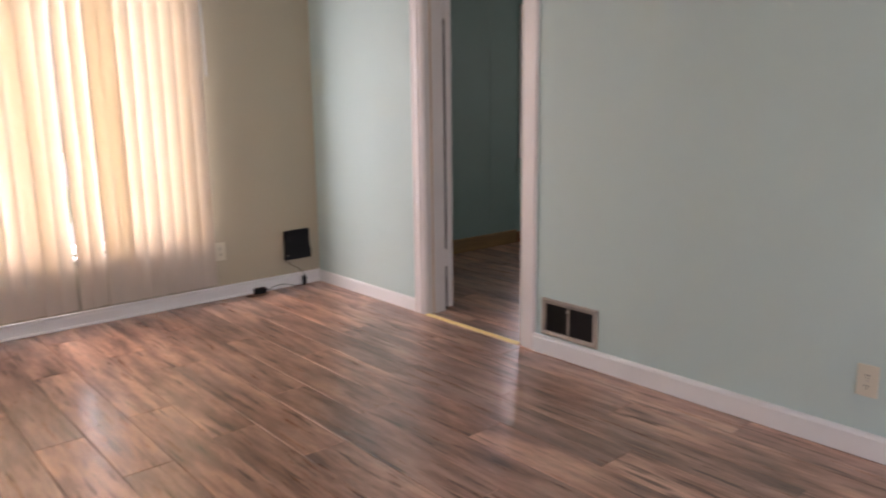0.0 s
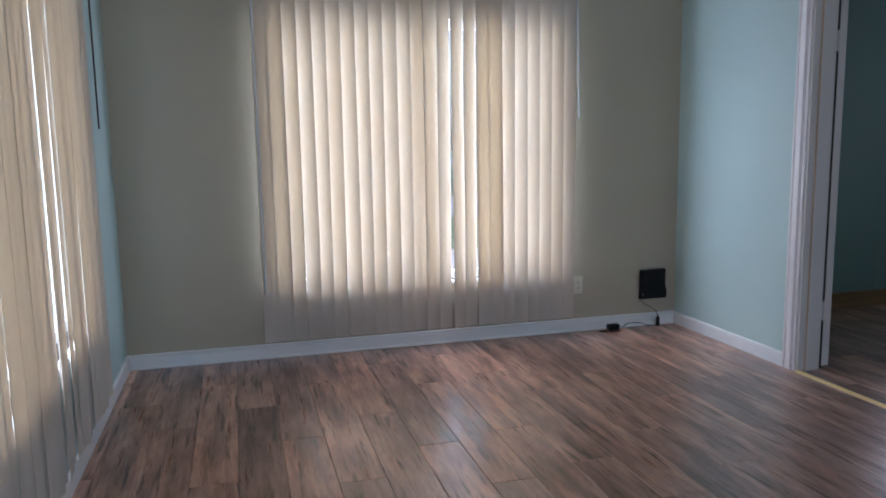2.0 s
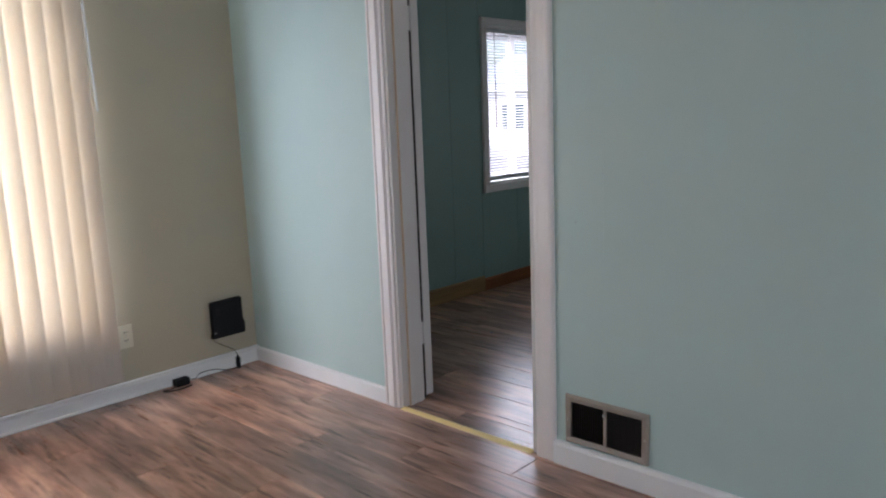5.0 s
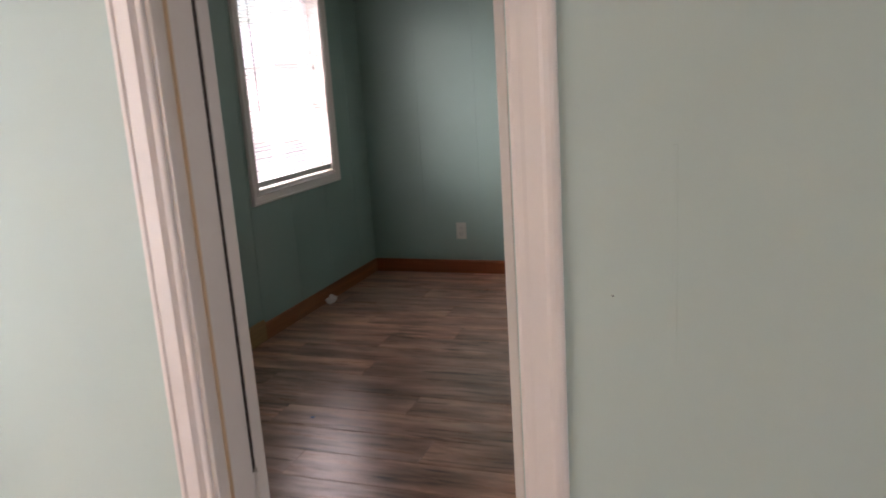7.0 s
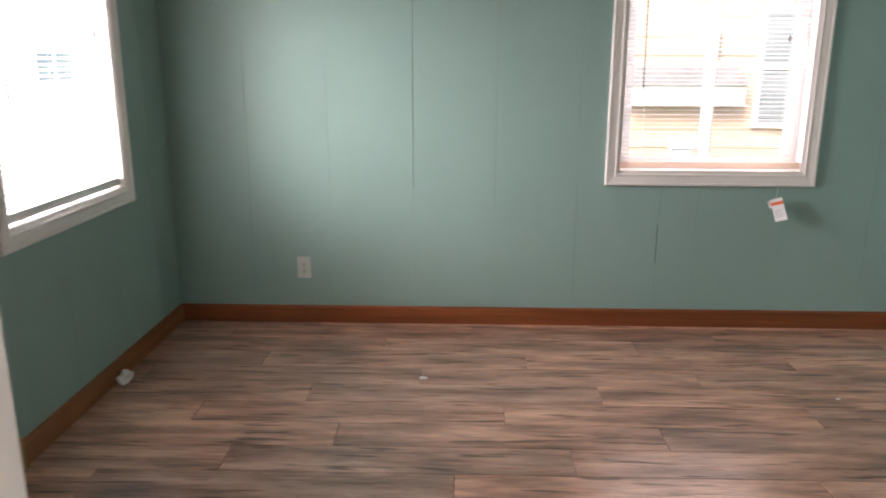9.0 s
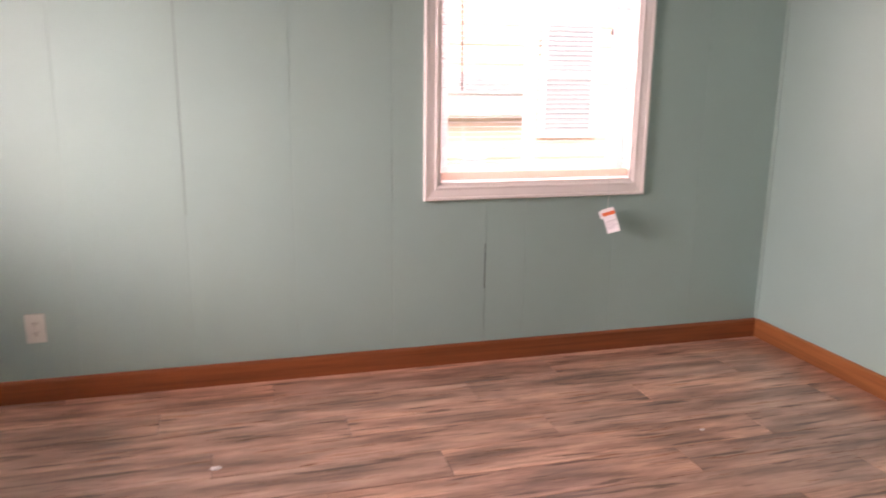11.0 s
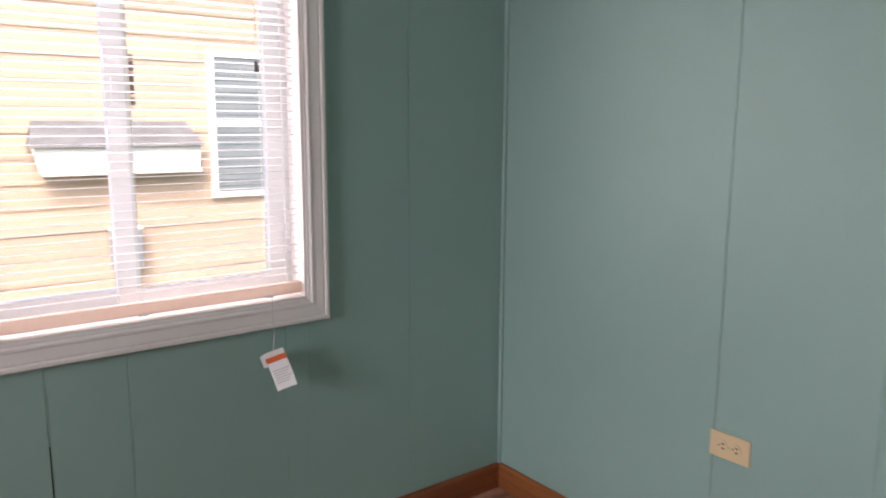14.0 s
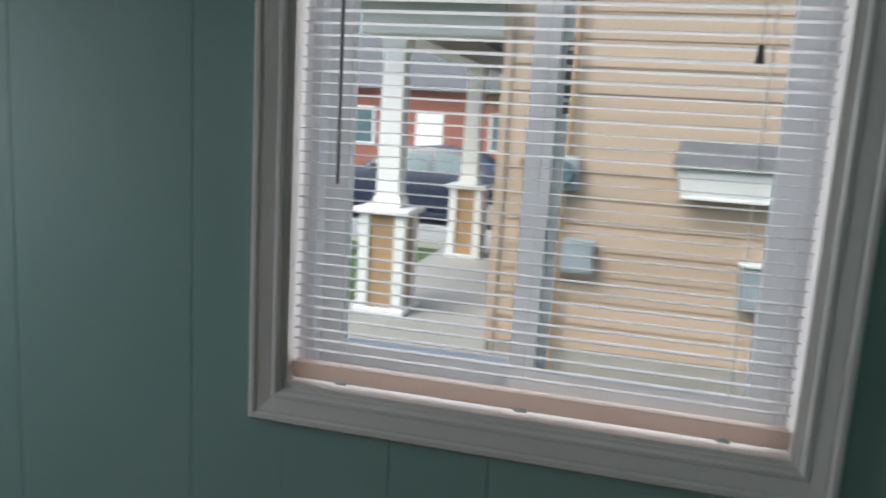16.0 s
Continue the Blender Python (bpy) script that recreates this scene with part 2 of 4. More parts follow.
def holed(axis, plane0, plane1, a0, a1, z0, z1, holes):
    """A wall between two planes across an axis, running from a0 to a1, with openings (a, b, z, z) through it."""
    bm = bmesh.new()

    def add(a, b, lo, hi):
        if b - a > 1e-4 and hi - lo > 1e-4:
            boxes(bm, (a, plane0, lo, b, plane1, hi) if axis == "y" else (plane0, a, lo, plane1, b, hi))

    at = a0
    for a, b, lo, hi in sorted(holes):
        add(at, a, z0, z1)
        add(a, b, z0, lo)
        add(a, b, hi, z1)
        at = b
    add(at, a1, z0, z1)
    return bm


# ---- plan ----
CEIL = 2.42
R1_E, R1_S = 6.2, -3.505           # living room: x 0..6.2, y -3.505..0
WALL_T = 0.140                     # partition between the rooms
R2_E, R2_N = 3.94, 3.488           # bedroom: x 0..3.94, y 0.140..3.488
DOOR0, DOOR1, DOOR_H = 1.185, 1.920, 2.03
WIN1 = (2.085, 2.955, 0.80, 1.93)  # bedroom west window, along y
WIN2 = (2.270, 3.178, 0.812, 1.93)  # bedroom north window, along x
BIG = (-2.68, -0.86, 0.40, 1.98)   # living room west window, along y
EAST = (-2.65, -0.95, 0.55, 1.98)  # living room east window, unseen, added to let light in, along y
SOUTH = (0.98, 3.05, 0.50, 1.98)   # living room south window, along x
GROOVE = 0.0050

# walls
wall_west = structure("wall_west", holed("x", -0.14, 0.0, R1_S - 0.14, 0.0, 0, CEIL, [BIG]), M_BEIGE, "beige painted wall with a wide window", "wall")
wall_south = structure("wall_south", holed("y", R1_S - 0.14, R1_S, 0.0, R1_E + 0.14, 0, CEIL, [SOUTH]), M_DOORWALL, "pale aqua painted wall with a wide window", "wall")
wall_east = structure("wall_east", holed("x", R1_E, R1_E + 0.14, R1_S, 0.0, 0, CEIL, [EAST]), M_DOORWALL, "pale aqua painted wall with a window added for light", "wall")
wall_door = structure("wall_door", holed("y", 0.0, WALL_T - 0.01, 0.0, R1_E + 0.14, 0, CEIL, [(DOOR0 - 0.02, DOOR1 + 0.02, 0, DOOR_H + 0.02)]), M_DOORWALL, "pale aqua painted wall with a doorway", "wall")
wall_bedroom_west = structure("wall_bedroom_west", holed("x", -0.15, -0.0025, 0.0, R2_N + 0.15, 0, CEIL, [WIN1]), M_PANEL, "sea-green panelled bedroom wall with a window", "wall")
wall_bedroom_north = structure("wall_bedroom_north", holed("y", R2_N + 0.0025, R2_N + 0.15, -0.01, R2_E + 0.15, 0, CEIL, [WIN2]), M_PANEL, "sea-green panelled bedroom wall with a window", "wall")
wall_bedroom_east = structure("wall_bedroom_east", holed("x", R2_E + 0.0025, R2_E + 0.15, WALL_T - 0.01, R2_N + 0.01, 0, CEIL, []), M_PANEL, "sea-green panelled bedroom wall", "wall")
ceiling = structure("ceiling", boxes(bmesh.new(), (-0.15, R1_S - 0.14, CEIL, R1_E + 0.14, R2_N + 0.15, CEIL + 0.12)), M_CEIL, "white textured ceiling", "ceiling")
floor = structure("floor", boxes(bmesh.new(), (-0.15, R1_S - 0.14, -0.14, R1_E + 0.14, R2_N + 0.15, -0.008)), M_UNDER, "brown and grey walnut laminate plank floor", "floor")


# grooved panel sheets of the bedroom
def panel(parent, axis, a, b, z0, z1, face, back, gap=GROOVE):
    """One board of panelling between two grooves, its long edges cut back."""
    bm = bmesh.new()
    c, mid = 0.002, face + (back - face) * 0.30
    a, b = a + gap / 2, b - gap / 2
    prof = ((a, back), (a, mid), (a + c, face), (b - c, face), (b, mid), (b, back))
    rows = []
    for z in (z0, z1):
        rows.append([bm.verts.new((p, q, z) if axis == "y" else (q, p, z)) for p, q in prof])
    for i in range(5):
        bm.faces.new((rows[0][i], rows[0][i + 1], rows[1][i + 1], rows[1][i]))
    bm.faces.new(rows[1])
    bm.faces.new(rows[0][::-1])
    bmesh.ops.recalc_face_normals(bm, faces=bm.faces[:])
    return part("panel", bm, M_PANEL, parent)


def panelling(parent, axis, lines, face, back, hole=None, gap=GROOVE):
    for a, b in zip(lines, lines[1:]):
        cuts = sorted({a, b, *([h for h in hole[:2] if a < h < b] if hole else [])})
        for p, q in zip(cuts, cuts[1:]):
            if hole and p >= hole[0] - 1e-6 and q <= hole[1] + 1e-6:
                spans = ((0, hole[2]), (hole[3], CEIL))
            else:
                spans = ((0, CEIL),)
            for z0, z1 in spans:
                lo = p - (gap / 2 if p not in (a,) else 0)
                hi = q + (gap / 2 if q not in (b,) else 0)
                panel(parent, axis, lo, hi, z0, z1, face, back, gap)
        # the fine bead in the middle of each groove
        if hole is None or not hole[0] < b < hole[1]:
            zs = ((0, CEIL),)
        else:
            zs = ((0, hole[2]), (hole[3], CEIL))
        if b < lines[-1]:
            d = 0.0015
            for z0, z1 in zs:
                lo, hi = min(face + (back - face) * 0.06, back), max(face + (back - face) * 0.06, back)
                bm = boxes(bmesh.new(), (b - d, lo, z0, b + d, hi, z1) if axis == "y" else (lo, b - d, z0, hi, b + d, z1))
                part("groove_bead", bm, M_PANEL, parent)


panelling(wall_bedroom_north, "y", [0.0, 0.405, 0.815, 1.243, 1.660, 2.071, 2.488, 2.677, 3.108, 3.540, R2_E], R2_N, R2_N + 0.0025, WIN2, 0.0037)
panelling(wall_bedroom_east, "x", [WALL_T, 0.609, 1.014, 1.419, 1.824, 2.229, 2.635, R2_N], R2_E, R2_E + 0.0025)
panelling(wall_bedroom_west, "x", [WALL_T, 0.45, 0.86, 1.27, 1.68, 2.00, 2.42, 2.83, 3.24, R2_N], 0.0, -0.0025, WIN1)
structure("partition_lining", holed("y", WALL_T - 0.01, WALL_T, 0.0, R2_E, 0, CEIL, [(DOOR0 - 0.02, DOOR1 + 0.02, 0, DOOR_H + 0.02)]), M_PANEL, "sea-green panel lining of the partition", "wall")

# corner beads of the bedroom
bm = rod(bmesh.new(), (R2_E - 0.004, R2_N - 0.004, 0.09), (R2_E - 0.004, R2_N - 0.004, CEIL), 0.008, n=8)
structure("trim_corner", bm, M_PANEL, "sea-green corner bead between two walls", "trim")


# baseboards
def skirting(name, a, b, inward, height, thick, material, label, cap=0.012, foot=0.0):
    """A board along the foot of a wall from a to b, its top edge rounded; inward points into the room."""
    a, b, inward = Vector((*a, 0)), Vector((*b, 0)), Vector((*inward, 0))
    prof = ((0, foot), (thick, foot), (thick, height - cap), (thick * 0.8, height - cap * 0.35), (thick * 0.45, height), (0, height))
    bm = bmesh.new()
    rows = [[bm.verts.new(p + inward * o + Vector((0, 0, z))) for o, z in prof] for p in (a, b)]
    for i in range(len(prof)):
        j = (i + 1) % len(prof)
        bm.faces.new((rows[0][i], rows[0][j], rows[1][j], rows[1][i]))
    bm.faces.new(rows[0][::-1])
    bm.faces.new(rows[1])
    bmesh.ops.recalc_face_normals(bm, faces=bm.faces[:])
    return structure(name, bm, material, label, "baseboard")


CASE0, CASE1 = 1.084, 2.032        # outer edges of the door casing
WB = "white painted baseboard along the wall"
skirting("baseboard_west", (0, R1_S), (0, 0), (1, 0), 0.070, 0.014, M_WHITE, WB)
bm = boxes(bmesh.new(), (0.0, R1_S, 0.0705, 0.010, 0.0, 0.0745))
structure("trim_cap_joint", bm, M_DOORPAINT, "recessed joint below the cap of the baseboard", "trim")
skirting("trim_cap", (0, R1_S), (0, 0), (1, 0), 0.084, 0.018, M_WHITE, "white moulded cap on the baseboard", 0.006, 0.0745)
skirting("baseboard_door_a", (0.014, 0), (CASE0, 0), (0, -1), 0.078, 0.014, M_WHITE, WB)
skirting("baseboard_door_b", (CASE1, 0), (R1_E, 0), (0, -1), 0.088, 0.024, M_WHITE, WB)
skirting("baseboard_south", (0.014, R1_S), (R1_E, R1_S), (0, 1), 0.078, 0.014, M_WHITE, WB)
skirting("baseboard_east", (R1_E, R1_S + 0.014), (R1_E, -0.014), (-1, 0), 0.078, 0.014, M_WHITE, WB)
RB = "red-brown stained wooden baseboard"
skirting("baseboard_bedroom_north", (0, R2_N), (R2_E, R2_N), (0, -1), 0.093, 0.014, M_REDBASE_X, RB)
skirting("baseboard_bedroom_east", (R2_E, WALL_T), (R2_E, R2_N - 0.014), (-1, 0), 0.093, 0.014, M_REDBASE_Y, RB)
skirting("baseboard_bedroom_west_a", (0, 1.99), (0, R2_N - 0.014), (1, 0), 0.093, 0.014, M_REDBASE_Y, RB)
skirting("baseboard_bedroom_west_b", (0, WALL_T), (0, 1.99), (1, 0), 0.115, 0.016, M_RAWBASE, "unstained pale pine baseboard")
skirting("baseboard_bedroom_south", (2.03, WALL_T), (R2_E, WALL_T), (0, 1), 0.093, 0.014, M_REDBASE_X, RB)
bm = rod(bmesh.new(), (0.02, R1_S + 0.03, 0.006), (0.02, -0.016, 0.006), 0.008, n=8)
structure("trim_quarter_round", bm, M_WHITE, "white quarter-round at the foot of the baseboard", "trim")


# ---- doorway ----
M_CASING = surface("casing_paint", (0.86, 0.81, 0.79), 0.36, 0.03, 2.5, 120, 0.10, 0.0005)


def moulding(path_a, path_b, across, outward, profile):
    """A straight moulding from a to b; profile points are (across, outward)."""
    a, b, across, outward = Vector(path_a), Vector(path_b), Vector(across), Vector(outward)
    bm = bmesh.new()
    rows = [[bm.verts.new(p + across * u + outward * d) for u, d in profile] for p in (a, b)]
    n = len(profile)
    for i in range(n):
        bm.faces.new((rows[0][i], rows[0][(i + 1) % n], rows[1][(i + 1) % n], rows[1][i]))
    bm.faces.new(rows[0][::-1])
    bm.faces.new(rows[1])
    bmesh.ops.recalc_face_normals(bm, faces=bm.faces[:])
    return bm


M_BAREWOOD = surface("bare_tan_wood", (0.66, 0.50, 0.34), 0.6, 0.12, 4, 120, 0.1, stretch=(1, 1, 0.1))
CASE_W = 0.088
CASE_PROFILE = ((0, 0), (0, 0.014), (0.004, 0.018), (0.014, 0.018), (0.0155, 0.0135), (0.0185, 0.018), (0.0205, 0.0135), (0.0235, 0.018), (0.060, 0.018),
                (0.0615, 0.013), (0.065, 0.0165), (0.067, 0.0115), (0.0705, 0.015), (0.0725, 0.010), (0.077, 0.0125), (0.085, 0.011), (CASE_W, 0.008), (CASE_W, 0))
SOFT_PROFILE = ((0, 0), (0, 0.012), (0.004, 0.017), (0.012, 0.019), (0.022, 0.0185), (0.030, 0.016), (0.060, 0.0145), (0.068, 0.0155), (0.080, 0.015), (CASE_W, 0.009), (CASE_W, 0))
door_1 = tagged(new("door_1"), "white panel-free door folded fully open in its moulded white casing", "door", kind="structure")
door_1.location = (DOOR0, 0, 0)


def at_door(name, bm, material, label="", smooth=False, parent=None):
    bm.transform(Matrix.Translation((-DOOR0, 0, 0)))
    return part(name, bm, material, parent or door_1, label, smooth)


at_door("casing", moulding((CASE0, 0, 0), (CASE0, 0, DOOR_H + 0.1), (1, 0, 0), (0, -1, 0), CASE_PROFILE), M_CASING)
at_door("casing", moulding((CASE1, 0, 0), (CASE1, 0, DOOR_H + 0.1), (-1, 0, 0), (0, -1, 0), SOFT_PROFILE), M_CASING)
at_door("head_casing", moulding((CASE0 + CASE_W, 0, DOOR_H + 0.1), (CASE1 - CASE_W, 0, DOOR_H + 0.1), (0, 0, -1), (0, -1, 0), CASE_PROFILE), M_CASING)
for x in (DOOR0 - 0.02, DOOR1):
    at_door("jamb", cut_box((x, 0.0, 0, x + 0.02, WALL_T + 0.001, DOOR_H + 0.02), 0.002), M_DOORPAINT)
at_door("head_jamb", cut_box((DOOR0, 0.0, DOOR_H, DOOR1, WALL_T + 0.004, DOOR_H + 0.02), 0.002), M_DOORPAINT)
at_door("door_stop", cut_box((DOOR0, 0.045, 0.0, DOOR0 + 0.009, 0.126, DOOR_H), 0.002, 2), M_DOORPAINT)
at_door("door_stop", cut_box((DOOR1 - 0.011, 0.058, 0.0, DOOR1, 0.100, DOOR_H), 0.003, 2), M_CASING)
at_door("casing_bedroom", cut_box((DOOR1 + 0.006, WALL_T, 0, DOOR1 + 0.09, WALL_T + 0.016, DOOR_H + 0.08), 0.003, 2), M_CASING)
# dark strip set into the hinge-side gap in place of its shade
M_GAP_DARK = surface("dark_gap_tone", (0.045, 0.036, 0.030), 0.8, 0.2, 6, 90, 0.2)
at_door("gap_shade", boxes(bmesh.new(), (DOOR0 - 0.03, WALL_T + 0.002, 0.0, DOOR0 - 0.003, WALL_T + 0.0155, DOOR_H)), M_GAP_DARK, "dark strip standing for shade in the gap behind the jamb")
at_door("leaf", cut_box((DOOR0 - 0.715, WALL_T + 0.016, 0.016, DOOR0 + 0.001, WALL_T + 0.060, DOOR_H - 0.006), 0.002), M_DOORPAINT, "aged white painted door leaf")
for zc in (0.322, 1.735):
    bm = bmesh.new()
    for k in range(5):
        z0 = zc - 0.050 + k * 0.02
        rod(bm, (DOOR0 + 0.002, WALL_T + 0.010, z0 + 0.001), (DOOR0 + 0.002, WALL_T + 0.010, z0 + 0.019), 0.0068, n=12)
    hinge = at_door("hinge", bm, M_DOORPAINT, "painted-over butt hinge", True)
    bm = bmesh.new()
    for dz in (-0.055, 0.055):
        bmesh.ops.create_uvsphere(bm, u_segments=10, v_segments=6, radius=0.0058, matrix=Matrix.Translation((DOOR0 + 0.002, WALL_T + 0.010, zc + dz)))
    at_door("pin", bm, M_STEEL, "worn steel pin", True, hinge)
    boxes_bm = cut_box((DOOR0 - 0.0015, WALL_T - 0.034, zc - 0.050, DOOR0 + 0.0012, WALL_T + 0.006, zc + 0.050), 0.0006)
    at_door("hinge_leaf", boxes_bm, M_DOORPAINT, "", False, hinge)

at_door("bare_wood_edge", boxes(bmesh.new(), (DOOR0 + 0.0005, 0.0405, 0.0, DOOR0 + 0.0085, 0.0455, DOOR_H)), M_BAREWOOD, "strip of bare tan wood on the front of the stop")

# brass strip across the opening, ridged
prof = ((-0.020, 0.0), (-0.018, 0.003), (-0.008, 0.0065), (-0.006, 0.005), (-0.003, 0.0075), (0.003, 0.0075), (0.006, 0.005), (0.008, 0.0065), (0.018, 0.003), (0.020, 0.0))
bm = moulding((DOOR0 + 0.001, 0.0, 0.0), (DOOR1 - 0.001, 0.0, 0.0), (0, 1, 0), (0, 0, 1), prof)
strip = thing("threshold_strip", (DOOR0, 0, 0), "bright brass threshold strip across the doorway", "threshold")
bm.transform(Matrix.Translation((-DOOR0, 0, 0)))
part("strip", bm, M_BRASS, strip)
for x in (0.09, 0.36, 0.64):
    part("screw", rod(bmesh.new(), (x, 0.0, 0.006), (x, 0.0, 0.0084), 0.0035, 0.003, 10), M_STEEL, strip)


# ---- outlets ----
M_PLATE_GREEN = surface("grubby_ivory_plate", (0.58, 0.61, 0.55), 0.5, 0.05, 8, 200, 0.05, 0.0003)

def outlet(at, turn, plate_mat, label, sideways=False):
    """A duplex outlet; local x across, y out of the wall towards -y, z up."""
    th = thing("wall_outlet", at, label, "outlet")
    th.rotation_euler = (0, radians(90) if sideways else 0, radians(turn))
    w, h = 0.0350, 0.0575
    part("plate", cut_box((-w, -0.006, -h, w, 0.0, h), 0.0025, 2), plate_mat, th)
    for zc in (-0.0195, 0.0195):
        bm = bmesh.new()
        rod(bm, (0, -0.0085, zc), (0, -0.004, zc), 0.0165, 0.0165, 20)
        bmesh.ops.scale(bm, vec=(1, 1, 0.86), space=Matrix.Translation((0, 0, -zc)), verts=bm.verts)
        face = part("receptacle", bm, plate_mat, th, "", True)
        for x, hh in ((-0.0062, 0.0048), (0.0062, 0.0040)):
            part("slot", boxes(bmesh.new(), (x - 0.0017, -0.0092, zc + 0.001 - hh / 2, x + 0.0017, -0.0084, zc + 0.004 + hh / 2)), M_SLOT, face)
        part("ground_hole", rod(bmesh.new(), (0, -0.0092, zc - 0.0075), (0, -0.0084, zc - 0.0075), 0.0024, n=10), M_SLOT, face)
    part("screw", rod(bmesh.new(), (0, -0.0072, 0), (0, -0.0055, 0), 0.0032, 0.0032, 10), M_STEEL, th)
    return th


outlet((0.0, -0.728, 0.308), 90, M_PLASTIC_W, "ivory duplex outlet low on the beige wall")
outlet((3.567, 0.0, 0.274), 0, M_PLASTIC_W, "ivory duplex outlet low on the aqua wall")
outlet((0.668, R2_N, 0.300), 0, M_PLATE_GREEN, "ivory duplex outlet low on the panelled wall")
outlet((R2_E, 2.584, 0.475), -90, M_TAN_PLATE, "tan duplex outlet mounted sideways on panelling", True)


# ---- wall register ----
M_REGISTER = surface("dull_grey_enamel", (0.40, 0.35, 0.30), 0.45, 0.12, 12, 200, 0.15, 0.0005, metal=0.3, dirt=(0.22, 0.17, 0.13))
M_DARKMETAL = surface("dark_duct", (0.02, 0.015, 0.012), 0.6, 0.2, 10, 100, 0.1)
reg = thing("wall_register", (2.247, 0, 0.190), "dusty grey steel wall register above the baseboard", "vent")
RW, RH = 0.168, 0.093
bm = bmesh.new()
outer = [(-RW, -RH), (RW, -RH), (RW, RH), (-RW, RH)]
inner = [(-RW + 0.024, -RH + 0.024), (RW - 0.024, -RH + 0.024), (RW - 0.024, RH - 0.024), (-RW + 0.024, RH - 0.024)]
loops = []
for ring, y in ((outer, -0.001), (outer, -0.010), ([(x * 0.955, z * 0.92) for x, z in outer], -0.016), (inner, -0.012), (inner, -0.001)):
    loops.append([bm.verts.new((x, y, z)) for x, z in ring])
for a, b in zip(loops, loops[1:]):
    for i in range(4):
        bm.faces.new((a[i], a[(i + 1) % 4], b[(i + 1) % 4], b[i]))
bmesh.ops.recalc_face_normals(bm, faces=bm.faces[:])
part("frame", bm, M_REGISTER, reg)
part("back", boxes(bmesh.new(), (-RW + 0.02, -0.0025, -RH + 0.02, RW - 0.02, -0.0008, RH - 0.02)), M_DARKMETAL, reg, "dark duct opening")
part("divider", cut_box((-0.006, -0.0145, -RH + 0.024, 0.006, -0.003, RH - 0.024), 0.001), M_REGISTER, reg)
for side in (-1, 1):
    for k in range(15):
        x = side * (0.012 + k * 0.0092)
        bm = boxes(bmesh.new(), (-0.0006, -0.0115, -RH + 0.024, 0.0006, -0.0045, RH - 0.024))
        bm.transform(pose(x, 0, 0, 0, 0, -22 * side))
        part("louvre", bm, M_DARKMETAL, reg)
part("lever", cut_box((-0.004, -0.026, RH - 0.046, 0.004, -0.012, RH - 0.036), 0.0015), M_STEEL, reg, "small steel damper lever")
for x in (-RW + 0.011, RW - 0.011):
    part("screw", rod(bmesh.new(), (x, -0.0165, 0), (x, -0.0125, 0), 0.004, 0.004, 10), M_STEEL, reg)


# ---- modem, adapter, cord ----
modem = thing("modem", (0.0, -0.183, 0.186), "flat black plastic modem fixed to the beige wall", "modem")
bm = bmesh.new()
ring = ((-0.094, 0.0), (0.098, 0.0), (0.100, 0.062), (0.089, 0.078), (0.089, 0.200), (-0.092, 0.196))
rows = [[bm.verts.new((x, y, z)) for y, z in ring] for x in (0.004, 0.038)]
for i in range(6):
    bm.faces.new((rows[0][i], rows[0][(i + 1) % 6], rows[1][(i + 1) % 6], rows[1][i]))
bm.faces.new(rows[0][::-1])
bm.faces.new(rows[1])
bmesh.ops.recalc_face_normals(bm, faces=bm.faces[:])
bmesh.ops.bevel(bm, geom=bm.edges[:], offset=0.004, segments=2, affect="EDGES")
part("case", bm, M_BLACK, modem)
part("wall_bracket", boxes(bmesh.new(), (0.0, -0.05, 0.05, 0.006, 0.05, 0.15)), M_BLACK, modem)
for k in range(6):
    part("vent_slot", boxes(bmesh.new(), (0.0378, -0.070 + k * 0.004, 0.125, 0.0386, -0.0685 + k * 0.004, 0.165)), M_SLOT, modem)
part("button", rod(bmesh.new(), (0.0375, -0.084, 0.032), (0.0405, -0.084, 0.032), 0.004, n=10), M_STEEL, modem, "small pale button")


def smooth_line(points, n=8):
    out = []
    p = [points[0], *points, points[-1]]
    for i in range(1, len(p) - 2):
        a, b, c, d = (Vector(v) for v in p[i - 1 : i + 3])
        for k in range(n):
            t = k / n
            out.append(0.5 * ((2 * b) + (c - a) * t + (2 * a - 5 * b + 4 * c - d) * t * t + (3 * b - a - 3 * c + d) * t ** 3))
    out.append(Vector(points[-1]))
    return out


def tube(points, r, n=7):
    """A round cord along points, as one skin."""
    bm = bmesh.new()
    rings = []
    for i, p in enumerate(points):
        d = (points[min(i + 1, len(points) - 1)] - points[max(i - 1, 0)]).normalized()
        u = d.orthogonal().normalized()
        if rings:
            u = (last - d * last.dot(d)).normalized()
        last = u
        v = d.cross(u)
        rings.append([bm.verts.new(p + (u * math.cos(2 * math.pi * k / n) + v * math.sin(2 * math.pi * k / n)) * r) for k in range(n)])
    for a, b in zip(rings, rings[1:]):
        for k in range(n):
            bm.faces.new((a[k], a[(k + 1) % n], b[(k + 1) % n], b[k]))
    bm.faces.new(rings[0][::-1])
    bm.faces.new(rings[-1])
    return bm


